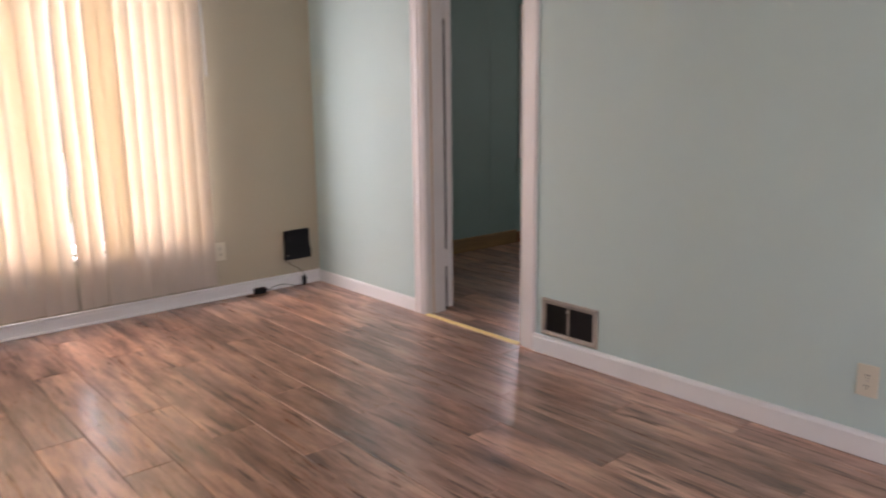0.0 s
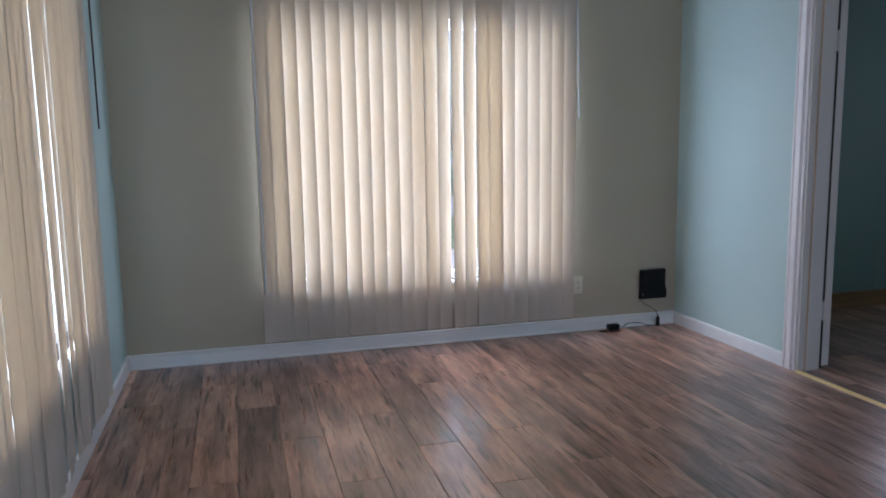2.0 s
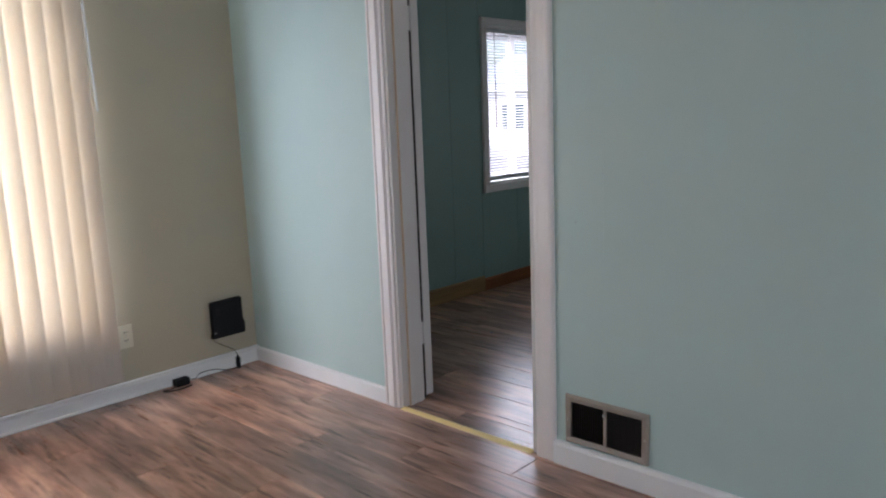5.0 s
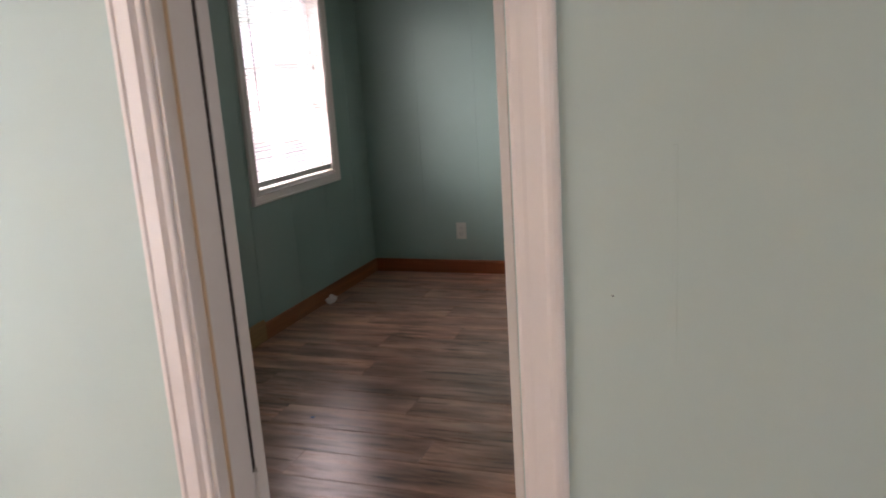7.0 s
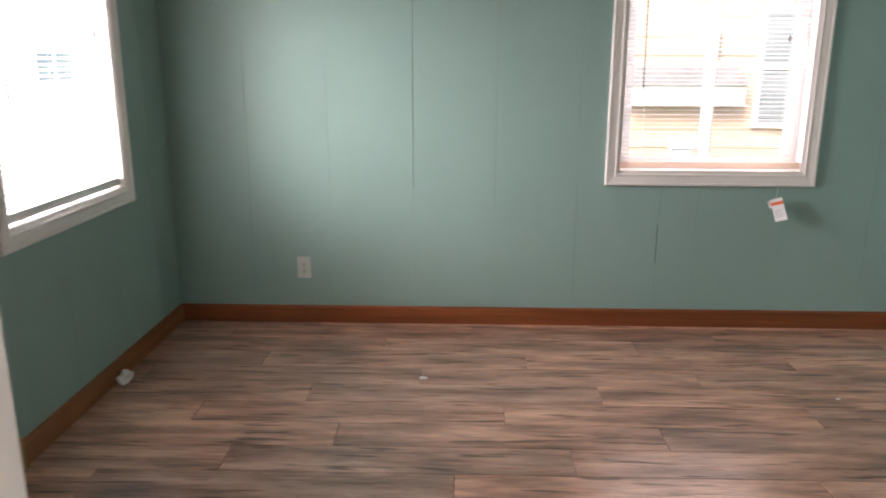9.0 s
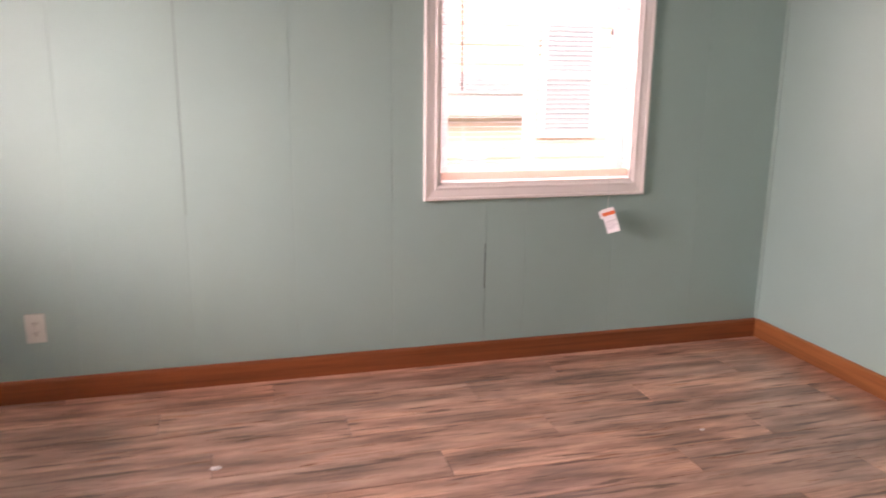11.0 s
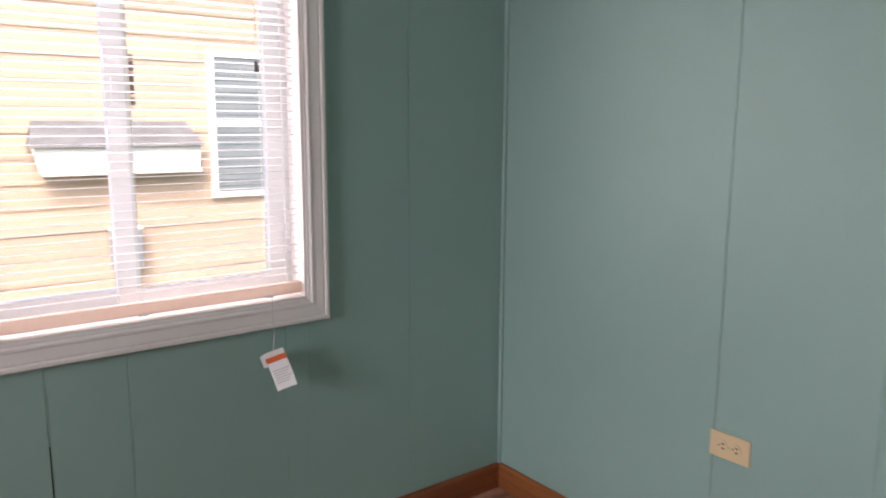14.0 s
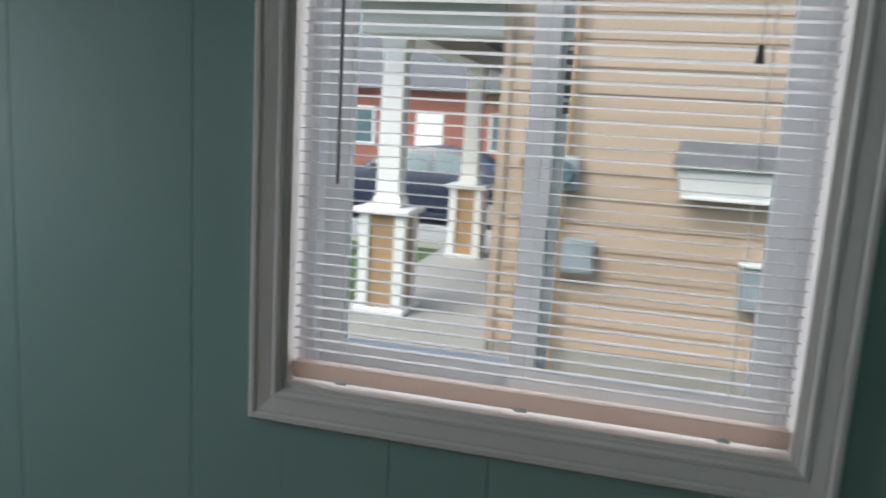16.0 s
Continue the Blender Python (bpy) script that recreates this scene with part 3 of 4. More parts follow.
adapter = thing("power_adapter", (0.052, -0.49, 0.0), "black power adapter lying on the floor at the baseboard", "adapter")
part("case", cut_box((-0.020, -0.040, 0.0, 0.022, 0.036, 0.038), 0.006, 2), M_BLACK, adapter)
part("output_cord", tube(smooth_line([(0.0, 0.034, 0.022), (0.012, 0.07, 0.018), (-0.010, 0.11, 0.030), (-0.006, 0.19, 0.030), (0.008, 0.25, 0.014), (0.012, 0.31, 0.010), (0.004, 0.330, 0.035)]), 0.0022), M_BLACK, adapter)
part("mains_cord", tube(smooth_line([(0.016, -0.036, 0.010), (0.03, -0.07, 0.006), (0.018, -0.11, 0.004), (0.045, -0.10, 0.004), (0.060, -0.03, 0.004), (0.050, 0.03, 0.004)]), 0.0026), M_BLACK, adapter)
plug = part("plug", cut_box((-0.008, 0.322, 0.0, 0.012, 0.342, 0.062), 0.005, 2), M_BLACK, adapter)
part("plug_collar", rod(bmesh.new(), (0.002, 0.332, 0.060), (0.002, 0.332, 0.078), 0.006, 0.004, 10), M_BLACK, plug, "", True)
part("modem_cord", tube(smooth_line([(0.002, 0.332, 0.076), (-0.006, 0.312, 0.11), (-0.018, 0.250, 0.150), (-0.026, 0.205, 0.19), (-0.030, 0.208, 0.212), (-0.032, 0.222, 0.216)]), 0.0018), M_BLACK, adapter)


# ---- vertical blinds ----
M_RAIL = surface("cream_headrail", (0.76, 0.72, 0.62), 0.4, 0.03, 5, 100, 0.05)
M_WAND = surface("clear_plastic_wand", (0.62, 0.66, 0.70), 0.25, 0.05, 5, 100, 0.0)
M_WAND_DARK = surface("smoked_plastic_wand", (0.05, 0.05, 0.05), 0.3, 0.05, 5, 100, 0.0)


def vane_mesh(width, height):
    """One hanging vinyl strip with a shallow curve and a hanger tab; its middle is at x = 0, its top at z = 0."""
    bm = bmesh.new()
    n, th = 6, 0.0009
    cols = []
    for i in range(n + 1):
        u = i / n * 2 - 1
        cols.append((u * width / 2, 0.006 * (1 - u * u)))
    for z0, z1 in ((-height, 0.0),):
        front = [[bm.verts.new((x, y, z)) for x, y in cols] for z in (z0, z1)]
        back = [[bm.verts.new((x, y + th, z)) for x, y in cols] for z in (z0, z1)]
        for i in range(n):
            bm.faces.new((front[0][i], front[0][i + 1], front[1][i + 1], front[1][i]))
            bm.faces.new((back[0][i + 1], back[0][i], back[1][i], back[1][i + 1]))
            bm.faces.new((front[1][i], front[1][i + 1], back[1][i + 1], back[1][i]))
            bm.faces.new((front[0][i + 1], front[0][i], back[0][i], back[0][i + 1]))
        for i in (0, n):
            bm.faces.new((front[0][i], front[1][i], back[1][i], back[0][i]))
    bmesh.ops.recalc_face_normals(bm, faces=bm.faces[:])
    me = mesh_of("vane", bm, M_VANE)
    me.polygons.foreach_set("use_smooth", [True] * len(me.polygons))
    me.set_sharp_from_angle(angle=radians(40))
    return me


def vertical_blind(at, turn, length, top, bottom, angles, label):
    """A headrail with hanging vanes; local x along the rail, y towards the wall."""
    th = thing("vertical_blind", at, label, "blind")
    th.rotation_euler = (0, 0, radians(turn))
    part("headrail", cut_box((-0.02, -0.022, top, length + 0.02, 0.022, top + 0.045), 0.004, 2), M_RAIL, th)
    part("valance", cut_box((-0.03, -0.058, top - 0.01, length + 0.03, -0.052, top + 0.08), 0.002), M_RAIL, th)
    for x in (0.1, length - 0.1):
        part("bracket", boxes(bmesh.new(), (x - 0.015, -0.05, top + 0.045, x + 0.015, 0.085, top + 0.05)), M_STEEL, th)
    n = len(angles)
    pitch = length / n
    me = vane_mesh(0.089, top - bottom)
    rnd = random.Random(int(length * 1000))
    for i, a in enumerate(angles):
        vane = new("vane", me)
        vane.parent = th
        vane.location = (pitch * (i + 0.5), rnd.uniform(-0.003, 0.003), top + 0.004)
        vane.rotation_euler = (radians(rnd.uniform(-0.25, 0.25)), radians(rnd.uniform(-0.2, 0.2)), radians(a + rnd.uniform(-2, 2)))
    return th


west_angles = [6, -14, -20, -22, -20, -18, -20, -23, -22, -22, -20, -8, 12, 17, 19, 18, 13, -8, -24, -24, -22, -20, -14, -8]
blind_w = vertical_blind((0.072, -2.738, 0), 90, 1.948, 2.16, 0.106, west_angles, "cream vinyl vertical blind, closed, over the wide window")
part("wand", rod(bmesh.new(), (1.955, -0.045, 1.39), (1.94, -0.035, 2.165), 0.004, n=8), M_WAND, blind_w, "thin tilt wand", True)
# pale bar modelled where light leaks in along the blind's left edge
part("light_leak", rod(bmesh.new(), (0.012, -0.03, 0.40), (0.006, -0.03, 2.165), 0.007, n=8), M_VINYL, blind_w, "pale bar standing for light leaking past the blind", True)
south_angles = [-5, -6, 3, -5, 4, -6, -5, 3, -6, 4, -5, 3, -6, -5, 4, -6, 3, -5, 4, -6, 3, -5, -6, 3, -5]
blind_s = vertical_blind((3.02, R1_S + 0.060, 0), 180, 2.10, 2.16, 0.150, south_angles, "cream vinyl vertical blind, closed, over the side window")
part("wand", rod(bmesh.new(), (2.11, -0.03, 1.33), (2.105, -0.03, 2.165), 0.004, n=8), M_WAND_DARK, blind_s, "thin tilt wand", True)


# white vinyl windows behind the vertical blinds
def wide_window(name, at, turn, width, z0, z1, label):
    win = tagged(new(name), label, "window", kind="structure")
    win.location, win.rotation_euler = at, (0, 0, radians(turn))
    f = 0.045
    part("window_frame", holed("y", 0.06, 0.12, 0.0, width, z0, z1, [(f, width / 2 - f / 2, z0 + f, z1 - f), (width / 2 + f / 2, width - f, z0 + f, z1 - f)]), M_VINYL, win)
    for a, b in ((f, width / 2 - f / 2), (width / 2 + f / 2, width - f)):
        pane = part("pane", boxes(bmesh.new(), (a, 0.088, z0 + f, b, 0.092, z1 - f)), M_GLASS, win)
        pane.visible_shadow = False
    part("window_sill", cut_box((-0.03, -0.03, z0 - 0.02, width + 0.03, 0.06, z0), 0.003), M_WHITE, win)
    return win


wide_window("window_1", (0, BIG[0], 0), 90, BIG[1] - BIG[0], BIG[2], BIG[3], "wide white vinyl window behind vertical blinds")
wide_window("window_2", (SOUTH[1], R1_S, 0), 180, SOUTH[1] - SOUTH[0], SOUTH[2], SOUTH[3], "wide white vinyl window behind vertical blinds")
# unseen window, added only as an opening for the east fill lamp
wide_window("window_added", (R1_E, EAST[1], 0), -90, EAST[1] - EAST[0], EAST[2], EAST[3], "unseen wide white vinyl window without a blind, added for light")


# ---- bedroom windows with mini blinds ----
M_SLAT = sheer("white_mini_slat", (0.76, 0.74, 0.75), (0.80, 0.78, 0.79), 0.18, 0.45)
M_BOTTOMRAIL = sheer("cream_bottom_rail", (0.74, 0.63, 0.57), (0.88, 0.76, 0.69), 0.45, 0.45)
M_CORD = surface("white_cord", (0.75, 0.74, 0.72), 0.8, 0.05, 30, 300, 0.2)
M_SMOKE = surface("smoky_plastic", (0.10, 0.095, 0.09), 0.3, 0.05, 10, 100, 0.0)
W_PROFILE = ((0, 0), (0, 0.016), (0.004, 0.020), (0.012, 0.020), (0.016, 0.016), (0.020, 0.017), (0.046, 0.013), (0.049, 0.016), (0.055, 0.016), (0.060, 0.011), (0.066, 0.010), (0.066, 0))


def mitred(u0, u1, z0, z1, side):
    """One side of a mitred picture-frame casing round an opening; local y points into the wall."""
    bm = bmesh.new()
    ring = []
    for end in (0, 1):
        row = []
        for p, d in W_PROFILE:
            g = 0.066 - p
            lo_u, hi_u, lo_z, hi_z = u0 - g, u1 + g, z0 - g, z1 + g
            c = {"bottom": ((lo_u, lo_z), (hi_u, lo_z)), "top": ((lo_u, hi_z), (hi_u, hi_z)), "left": ((lo_u, lo_z), (lo_u, hi_z)), "right": ((hi_u, lo_z), (hi_u, hi_z))}[side][end]
            row.append(bm.verts.new((c[0], -d, c[1])))
        ring.append(row)
    n = len(W_PROFILE)
    for i in range(n):
        bm.faces.new((ring[0][i], ring[0][(i + 1) % n], ring[1][(i + 1) % n], ring[1][i]))
    bm.faces.new(ring[0])
    bm.faces.new(ring[1][::-1])
    bmesh.ops.recalc_face_normals(bm, faces=bm.faces[:])
    return bm


def sash(parent, u0, u1, z0, z1, d, stile):
    s = part("sash", holed("y", d, d + 0.028, u0, u1, z0, z1, [(u0 + stile, u1 - stile, z0 + 0.045, z1 - 0.045)]), M_VINYL, parent)
    pane = part("pane", boxes(bmesh.new(), (u0 + stile, d + 0.012, z0 + 0.045, u1 - stile, d + 0.016, z1 - 0.045)), M_GLASS, s)
    pane.visible_shadow = False
    return s


def slider_window(name, at, turn, width, z0, z1, label):
    win = tagged(new(name), label, "window", kind="structure")
    win.location, win.rotation_euler = at, (0, 0, radians(turn))
    for side in ("bottom", "top", "left", "right"):
        part("casing", mitred(0, width, z0, z1, side), M_CASING, win)
    for a, b, lo, hi in ((0, 0.008, z0, z1), (width - 0.008, width, z0, z1), (0.008, width - 0.008, z0, z0 + 0.008), (0.008, width - 0.008, z1 - 0.008, z1)):
        part("liner", boxes(bmesh.new(), (a, -0.006, lo, b, 0.075, hi)), M_CASING, win)
    f = 0.024
    part("window_frame", holed("y", 0.075, 0.15, 0.0, width, z0, z1, [(f, width - f, z0 + f, z1 - f)]), M_VINYL, win)
    mid = 0.492 * width
    sash(win, f, mid + 0.035, z0 + f, z1 - f, 0.115, 0.047)
    sash(win, mid - 0.030, width - f, z0 + f, z1 - f, 0.082, 0.047)
    part("latch", cut_box((mid - 0.018, 0.070, 1.36, mid + 0.002, 0.083, 1.42), 0.003, 2), M_VINYL, win, "white sash latch")
    return win


def slat_mesh(length):
    bm = bmesh.new()
    th, prof = 0.0007, ((-0.0115, 0.0), (-0.0058, 0.0010), (0.0, 0.0013), (0.0058, 0.0010), (0.0115, 0.0))
    top = [[bm.verts.new((x, y, z + th)) for y, z in prof] for x in (0, length)]
    low = [[bm.verts.new((x, y, z)) for y, z in prof] for x in (0, length)]
    for i in range(4):
        bm.faces.new((top[0][i], top[1][i], top[1][i + 1], top[0][i + 1]))
        bm.faces.new((low[0][i], low[0][i + 1], low[1][i + 1], low[1][i]))
    for i in (0, 4):
        bm.faces.new((top[0][i], low[0][i], low[1][i], top[1][i]))
    bm.faces.new([*top[0], *low[0][::-1]])
    bm.faces.new([*top[1], *low[1][::-1]])
    bmesh.ops.recalc_face_normals(bm, faces=bm.faces[:])
    me = mesh_of("slat", bm, M_SLAT)
    return me


def mini_blind(at, turn, width, z0, z1, wand_x, cord_x, cord_z, wand_z, tilt, label, rail_mat):
    """An inside-mounted blind; local x along the window, y into the wall."""
    th = thing("mini_blind", at, label, "blind")
    th.rotation_euler = (0, 0, radians(turn))
    a, b, d = 0.012, width - 0.012, 0.018
    part("headrail", cut_box((a, d - 0.014, z1 - 0.036, b, d + 0.014, z1 - 0.009), 0.002), M_VINYL, th)
    me = slat_mesh(b - a - 0.006)
    z, rnd = z0 + 0.075, random.Random(int(width * 1000))
    while z < z1 - 0.045:
        s = new("slat", me)
        s.parent = th
        s.location = (a + 0.003, d, z + rnd.uniform(-0.0008, 0.0008))
        s.rotation_euler = (radians(tilt + rnd.uniform(-3, 3)), radians(rnd.uniform(-0.10, 0.10)), 0)
        z += 0.0208
    part("bottom_rail", cut_box((a, d - 0.012, z0 + 0.020, b, d + 0.012, z0 + 0.052), 0.004, 2), rail_mat, th, "plastic bottom rail")
    for x in (a + 0.10, (a + b) / 2, b - 0.10):
        part("end_cap", cut_box((x - 0.012, d - 0.013, z0 + 0.017, x + 0.012, d - 0.006, z0 + 0.024), 0.001), M_VINYL, th)
        for y in (d - 0.0128, d + 0.0128):
            part("ladder_cord", rod(bmesh.new(), (x, y, z0 + 0.04), (x, y, z1 - 0.03), 0.0007, n=5), M_CORD, th)
    part("wand", rod(bmesh.new(), (wand_x, d - 0.024, wand_z), (wand_x - 0.004, d - 0.020, z1 - 0.03), 0.0036, n=8), M_SMOKE, th, "thin smoky tilt wand", True)
    for dx in (-0.003, 0.003):
        part("lift_cord", rod(bmesh.new(), (cord_x, d - 0.022, cord_z + 0.012), (cord_x + dx, d - 0.018, z1 - 0.03), 0.0008, n=5), M_CORD, th)
    bm = rod(bmesh.new(), (cord_x, d - 0.022, cord_z - 0.014), (cord_x, d - 0.022, cord_z + 0.014), 0.0075, 0.0045, 10)
    part("tassel", bm, M_SMOKE, th, "small dark cord tassel", True)
    return th


slider_window("window_3", (0, WIN1[0], 0), 90, WIN1[1] - WIN1[0], WIN1[2], WIN1[3], "white vinyl sliding window in moulded casing")
slider_window("window_4", (WIN2[0], R2_N, 0), 0, WIN2[1] - WIN2[0], WIN2[2], WIN2[3], "white vinyl sliding window in moulded casing")
mini_blind((0, WIN1[0], 0), 90, WIN1[1] - WIN1[0], WIN1[2], WIN1[3], 0.10, 0.74, 1.45, 1.21, 18, "white mini blind lowered with slats open", M_VINYL)
mini_blind((WIN2[0], R2_N, 0), 0, WIN2[1] - WIN2[0], WIN2[2], WIN2[3], 0.096, 0.776, 1.459, 1.208, -6, "white mini blind lowered with slats open", M_BOTTOMRAIL)
for k, (h, z) in enumerate(((0.010, 1.475), (0.024, 1.452), (0.022, 1.424), (0.022, 1.394), (0.020, 1.366))):
    sticker = tagged(part("sash_sticker", boxes(bmesh.new(), (2.746, R2_N + 0.0812, z - h / 2, 2.757, R2_N + 0.0818, z + h / 2)), M_SMOKE), "dark printed mark stuck on the white sash", "sticker", "printed marks on the sash")

# swing tag on a string under the blind
M_PAPER = surface("white_card", (0.80, 0.79, 0.80), 0.7, 0.04, 20, 200, 0.1)
M_ORANGE = surface("orange_print", (0.75, 0.14, 0.04), 0.6, 0.06, 20, 200, 0.0)
M_PRINT = surface("grey_print", (0.45, 0.45, 0.47), 0.7, 0.05, 20, 200, 0.0)
tag = thing("swing_tag", (3.046, R2_N - 0.045, 0.690), "white card swing tag with an orange band, on a string", "tag")
tag.rotation_euler = (radians(-5), radians(-20), radians(-32))


def card(u0, u1, w0, w1, lift, thick=0.0006):
    """A patch of a softly curled card."""
    bm = bmesh.new()
    n, rows = 8, []
    for i in range(n + 1):
        w = w0 + (w1 - w0) * i / n
        curl = 0.010 * math.sin((w + 0.01) * 22)
        rows.append([[bm.verts.new((u, curl - lift - t + 0.004 * math.cos(u * 40), -w)) for u in (u0, (2 * u0 + u1) / 3, (u0 + 2 * u1) / 3, u1)] for t in (0, thick)])
    for a, b in zip(rows, rows[1:]):
        for s in (0, 1):
            for k in range(3):
                bm.faces.new((a[s][k], a[s][k + 1], b[s][k + 1], b[s][k]))
        for k in (0, 3):
            bm.faces.new((a[0][k], a[1][k], b[1][k], b[0][k]))
    for r in (rows[0], rows[-1]):
        for k in range(3):
            bm.faces.new((r[0][k], r[0][k + 1], r[1][k + 1], r[1][k]))
    bmesh.ops.recalc_face_normals(bm, faces=bm.faces[:])
    return bm


part("card", card(-0.029, 0.029, 0.0, 0.112, 0.0), M_PAPER, tag, "", True)
part("second_card", card(-0.042, 0.010, 0.004, 0.040, -0.006), M_PAPER, tag, "", True)
part("band", card(-0.029, 0.029, 0.016, 0.032, 0.0009, 0.0002), M_ORANGE, tag, "orange printed band")
for k in range(6):
    part("print_line", card(-0.022, 0.024 - 0.005 * (k % 3), 0.056 + 0.007 * k, 0.0585 + 0.007 * k, 0.0009, 0.0002), M_PRINT, tag)
bm = tube(smooth_line([(0.0, -0.003, -0.004), (0.004, -0.006, 0.05), (0.006, 0.002, 0.10), (0.010, 0.014, 0.155)]), 0.0010, 6)
tagstring = part("string", bm, M_CORD, tag, "white string")
tagstring.matrix_parent_inverse = tag.rotation_euler.to_matrix().to_4x4().inverted()

part("open_joint", boxes(bmesh.new(), (1.2422, R2_N - 0.0004, 0.72, 1.2436, R2_N + 0.003, 2.1)), M_GAP_DARK, wall_bedroom_north, "fine dark open joint between panels")
# crack in the panelling and scraps on the floor
part("crack", boxes(bmesh.new(), (2.4852, R2_N - 0.0008, 0.34, 2.4876, R2_N + 0.003, 0.545)), M_SLOT, wall_bedroom_north, "dark split along a panel joint")


def scrap(name, at, size, seed, label, category, material):
    """A crumpled leaf of paper or a chip."""
    rnd = random.Random(seed)
    bm = bmesh.new()
    bmesh.ops.create_icosphere(bm, subdivisions=2, radius=1.0)
    for v in bm.verts:
        k = 1 + rnd.uniform(-0.35, 0.25)
        v.co = Vector((v.co.x * size[0] * k, v.co.y * size[1] * k, max(0, v.co.z + 0.6) * size[2] * k))
    ob = part(name, bm, material)
    ob.location = at
    return tagged(ob, label, category)


scrap("crumpled_paper", (0.045, 2.69, 0.0), (0.030, 0.050, 0.028), 3, "crumpled white paper scrap against the baseboard", "paper", M_PAPER)
scrap("paint_chip", (1.328, 2.771, 0.0), (0.018, 0.012, 0.004), 5, "small white chip lying on the laminate", "debris", M_PAPER)
scrap("paint_chip", (3.05, 2.62, 0.0), (0.010, 0.006, 0.003), 8, "small white chip lying on the laminate", "debris", M_PAPER)
scrap("paint_chip", (0.748, 1.167, 0.0), (0.012, 0.006, 0.003), 9, "small blue chip lying on the laminate", "debris", surface("blue_scrap", (0.10, 0.17, 0.30), 0.5, 0.2, 30, 200, 0.1))

# taped joint and a pin mark on the painted wall beside the doorway
part("taped_joint", cut_box((2.226, -0.0007, 0.80, 2.234, 0.004, 1.20), 0.0005), M_DOORWALL, wall_door)
mark = boxes(bmesh.new(), (2.120, -0.0006, 0.926, 2.1235, 0.002, 0.9285))
part("pin_mark", mark, M_SLOT, wall_door, "tiny dark pin mark")


# ---- outside: ground, street ----
M_ROOFPALE = surface("pale_blue_grey_shingle", (0.40, 0.44, 0.50), 0.9, 0.12, 6, 60, 0.4, 0.004)
M_GRASS = surface("lawn", (0.07, 0.12, 0.035), 0.9, 0.35, 1.5, 30, 0.6, 0.02, dirt=(0.10, 0.085, 0.05))
M_CONCRETE = surface("porch_concrete", (0.42, 0.41, 0.39), 0.85, 0.10, 0.8, 60, 0.3, 0.003)
M_ASPHALT = surface("pale_asphalt", (0.24, 0.24, 0.25), 0.9, 0.15, 0.7, 80, 0.4, 0.004)
M_SIDING = surface("tan_vinyl_siding", (0.50, 0.38, 0.29), 0.55, 0.06, 0.7, 40, 0.15, 0.001, stretch=(0.3, 1, 6), each=0.10)
M_TRIMW = surface("white_exterior_trim", (0.78, 0.78, 0.77), 0.5, 0.04, 2, 60, 0.1)
M_SHINGLE = surface("grey_shingle", (0.16, 0.16, 0.17), 0.9, 0.25, 8, 60, 0.5, 0.004)
M_FOUND = surface("grey_block", (0.33, 0.31, 0.28), 0.9, 0.15, 2, 40, 0.4, 0.004)
M_METER = surface("grey_steel_box", (0.40, 0.45, 0.50), 0.45, 0.06, 6, 100, 0.1, metal=0.3)
M_COPPER = surface("rusty_pipe", (0.33, 0.22, 0.13), 0.6, 0.15, 8, 60, 0.2)
M_BRICKTAN = surface("tan_brick", (0.40, 0.26, 0.14), 0.85, 0.18, 6, 50, 0.4, 0.003)
M_BRICKRED = surface("red_brick", (0.30, 0.12, 0.09), 0.85, 0.2, 4, 40, 0.4, 0.003)
M_LEAF = surface("leaves", (0.06, 0.10, 0.035), 0.7, 0.35, 3, 20, 0.3, 0.01)
M_BARK = surface("bark", (0.13, 0.10, 0.075), 0.9, 0.25, 6, 30, 0.6, 0.01)
M_NAVY = surface("navy_car_paint", (0.018, 0.025, 0.055), 0.22, 0.05, 4, 60, 0.0)
M_TYRE = surface("tyre_rubber", (0.02, 0.02, 0.02), 0.85, 0.1, 10, 60, 0.3)
M_CARGLASS = surface("tinted_car_glass", (0.10, 0.16, 0.18), 0.08, 0.05, 3, 50, 0.0)
M_LAMPRED = surface("red_lamp", (0.35, 0.02, 0.02), 0.2, 0.05, 5, 50, 0.0)

GROUND = -0.55
ground = structure("ground", boxes(bmesh.new(), (-160, -160, GROUND - 0.3, 160, 160, GROUND)), M_GRASS, "patchy lawn around the houses", "ground")
structure("road", boxes(bmesh.new(), (-90, 14.6, GROUND, 90, 22.0, GROUND + 0.02)), M_ASPHALT, "grey asphalt street", "road")
structure("road_side", boxes(bmesh.new(), (-20, -60, GROUND, -13, 14.6, GROUND + 0.02)), M_ASPHALT, "grey asphalt side street", "road")
for name, y in (("kerb_near", 14.45), ("kerb_far", 22.0)):
    structure(name, cut_box((-13.0, y, GROUND, 60, y + 0.15, GROUND + 0.14), 0.015), M_CONCRETE, "pale concrete kerb along the street", "kerb")
structure("pavement", boxes(bmesh.new(), (-13.0, 13.0, GROUND, 60, 14.45, GROUND + 0.12)), M_CONCRETE, "pale concrete pavement", "pavement")
# forecourt and driveway: pale ground added so the west window's view stays bright
structure("pavement_far", boxes(bmesh.new(), (-60, 22.15, GROUND, 60, 26.9, GROUND + 0.12)), M_CONCRETE, "pale concrete forecourt, added to brighten the view across the street", "pavement")
structure("driveway", boxes(bmesh.new(), (-7.5, -4.0, GROUND, -0.9, 12.5, GROUND + 0.03)), M_CONCRETE, "pale concrete driveway, added to brighten the west window's view", "pavement")
structure("path", boxes(bmesh.new(), (2.3, 7.0, GROUND, 9.0, 7.78, GROUND + 0.05)), M_CONCRETE, "narrow concrete path beside the house wall", "pavement")
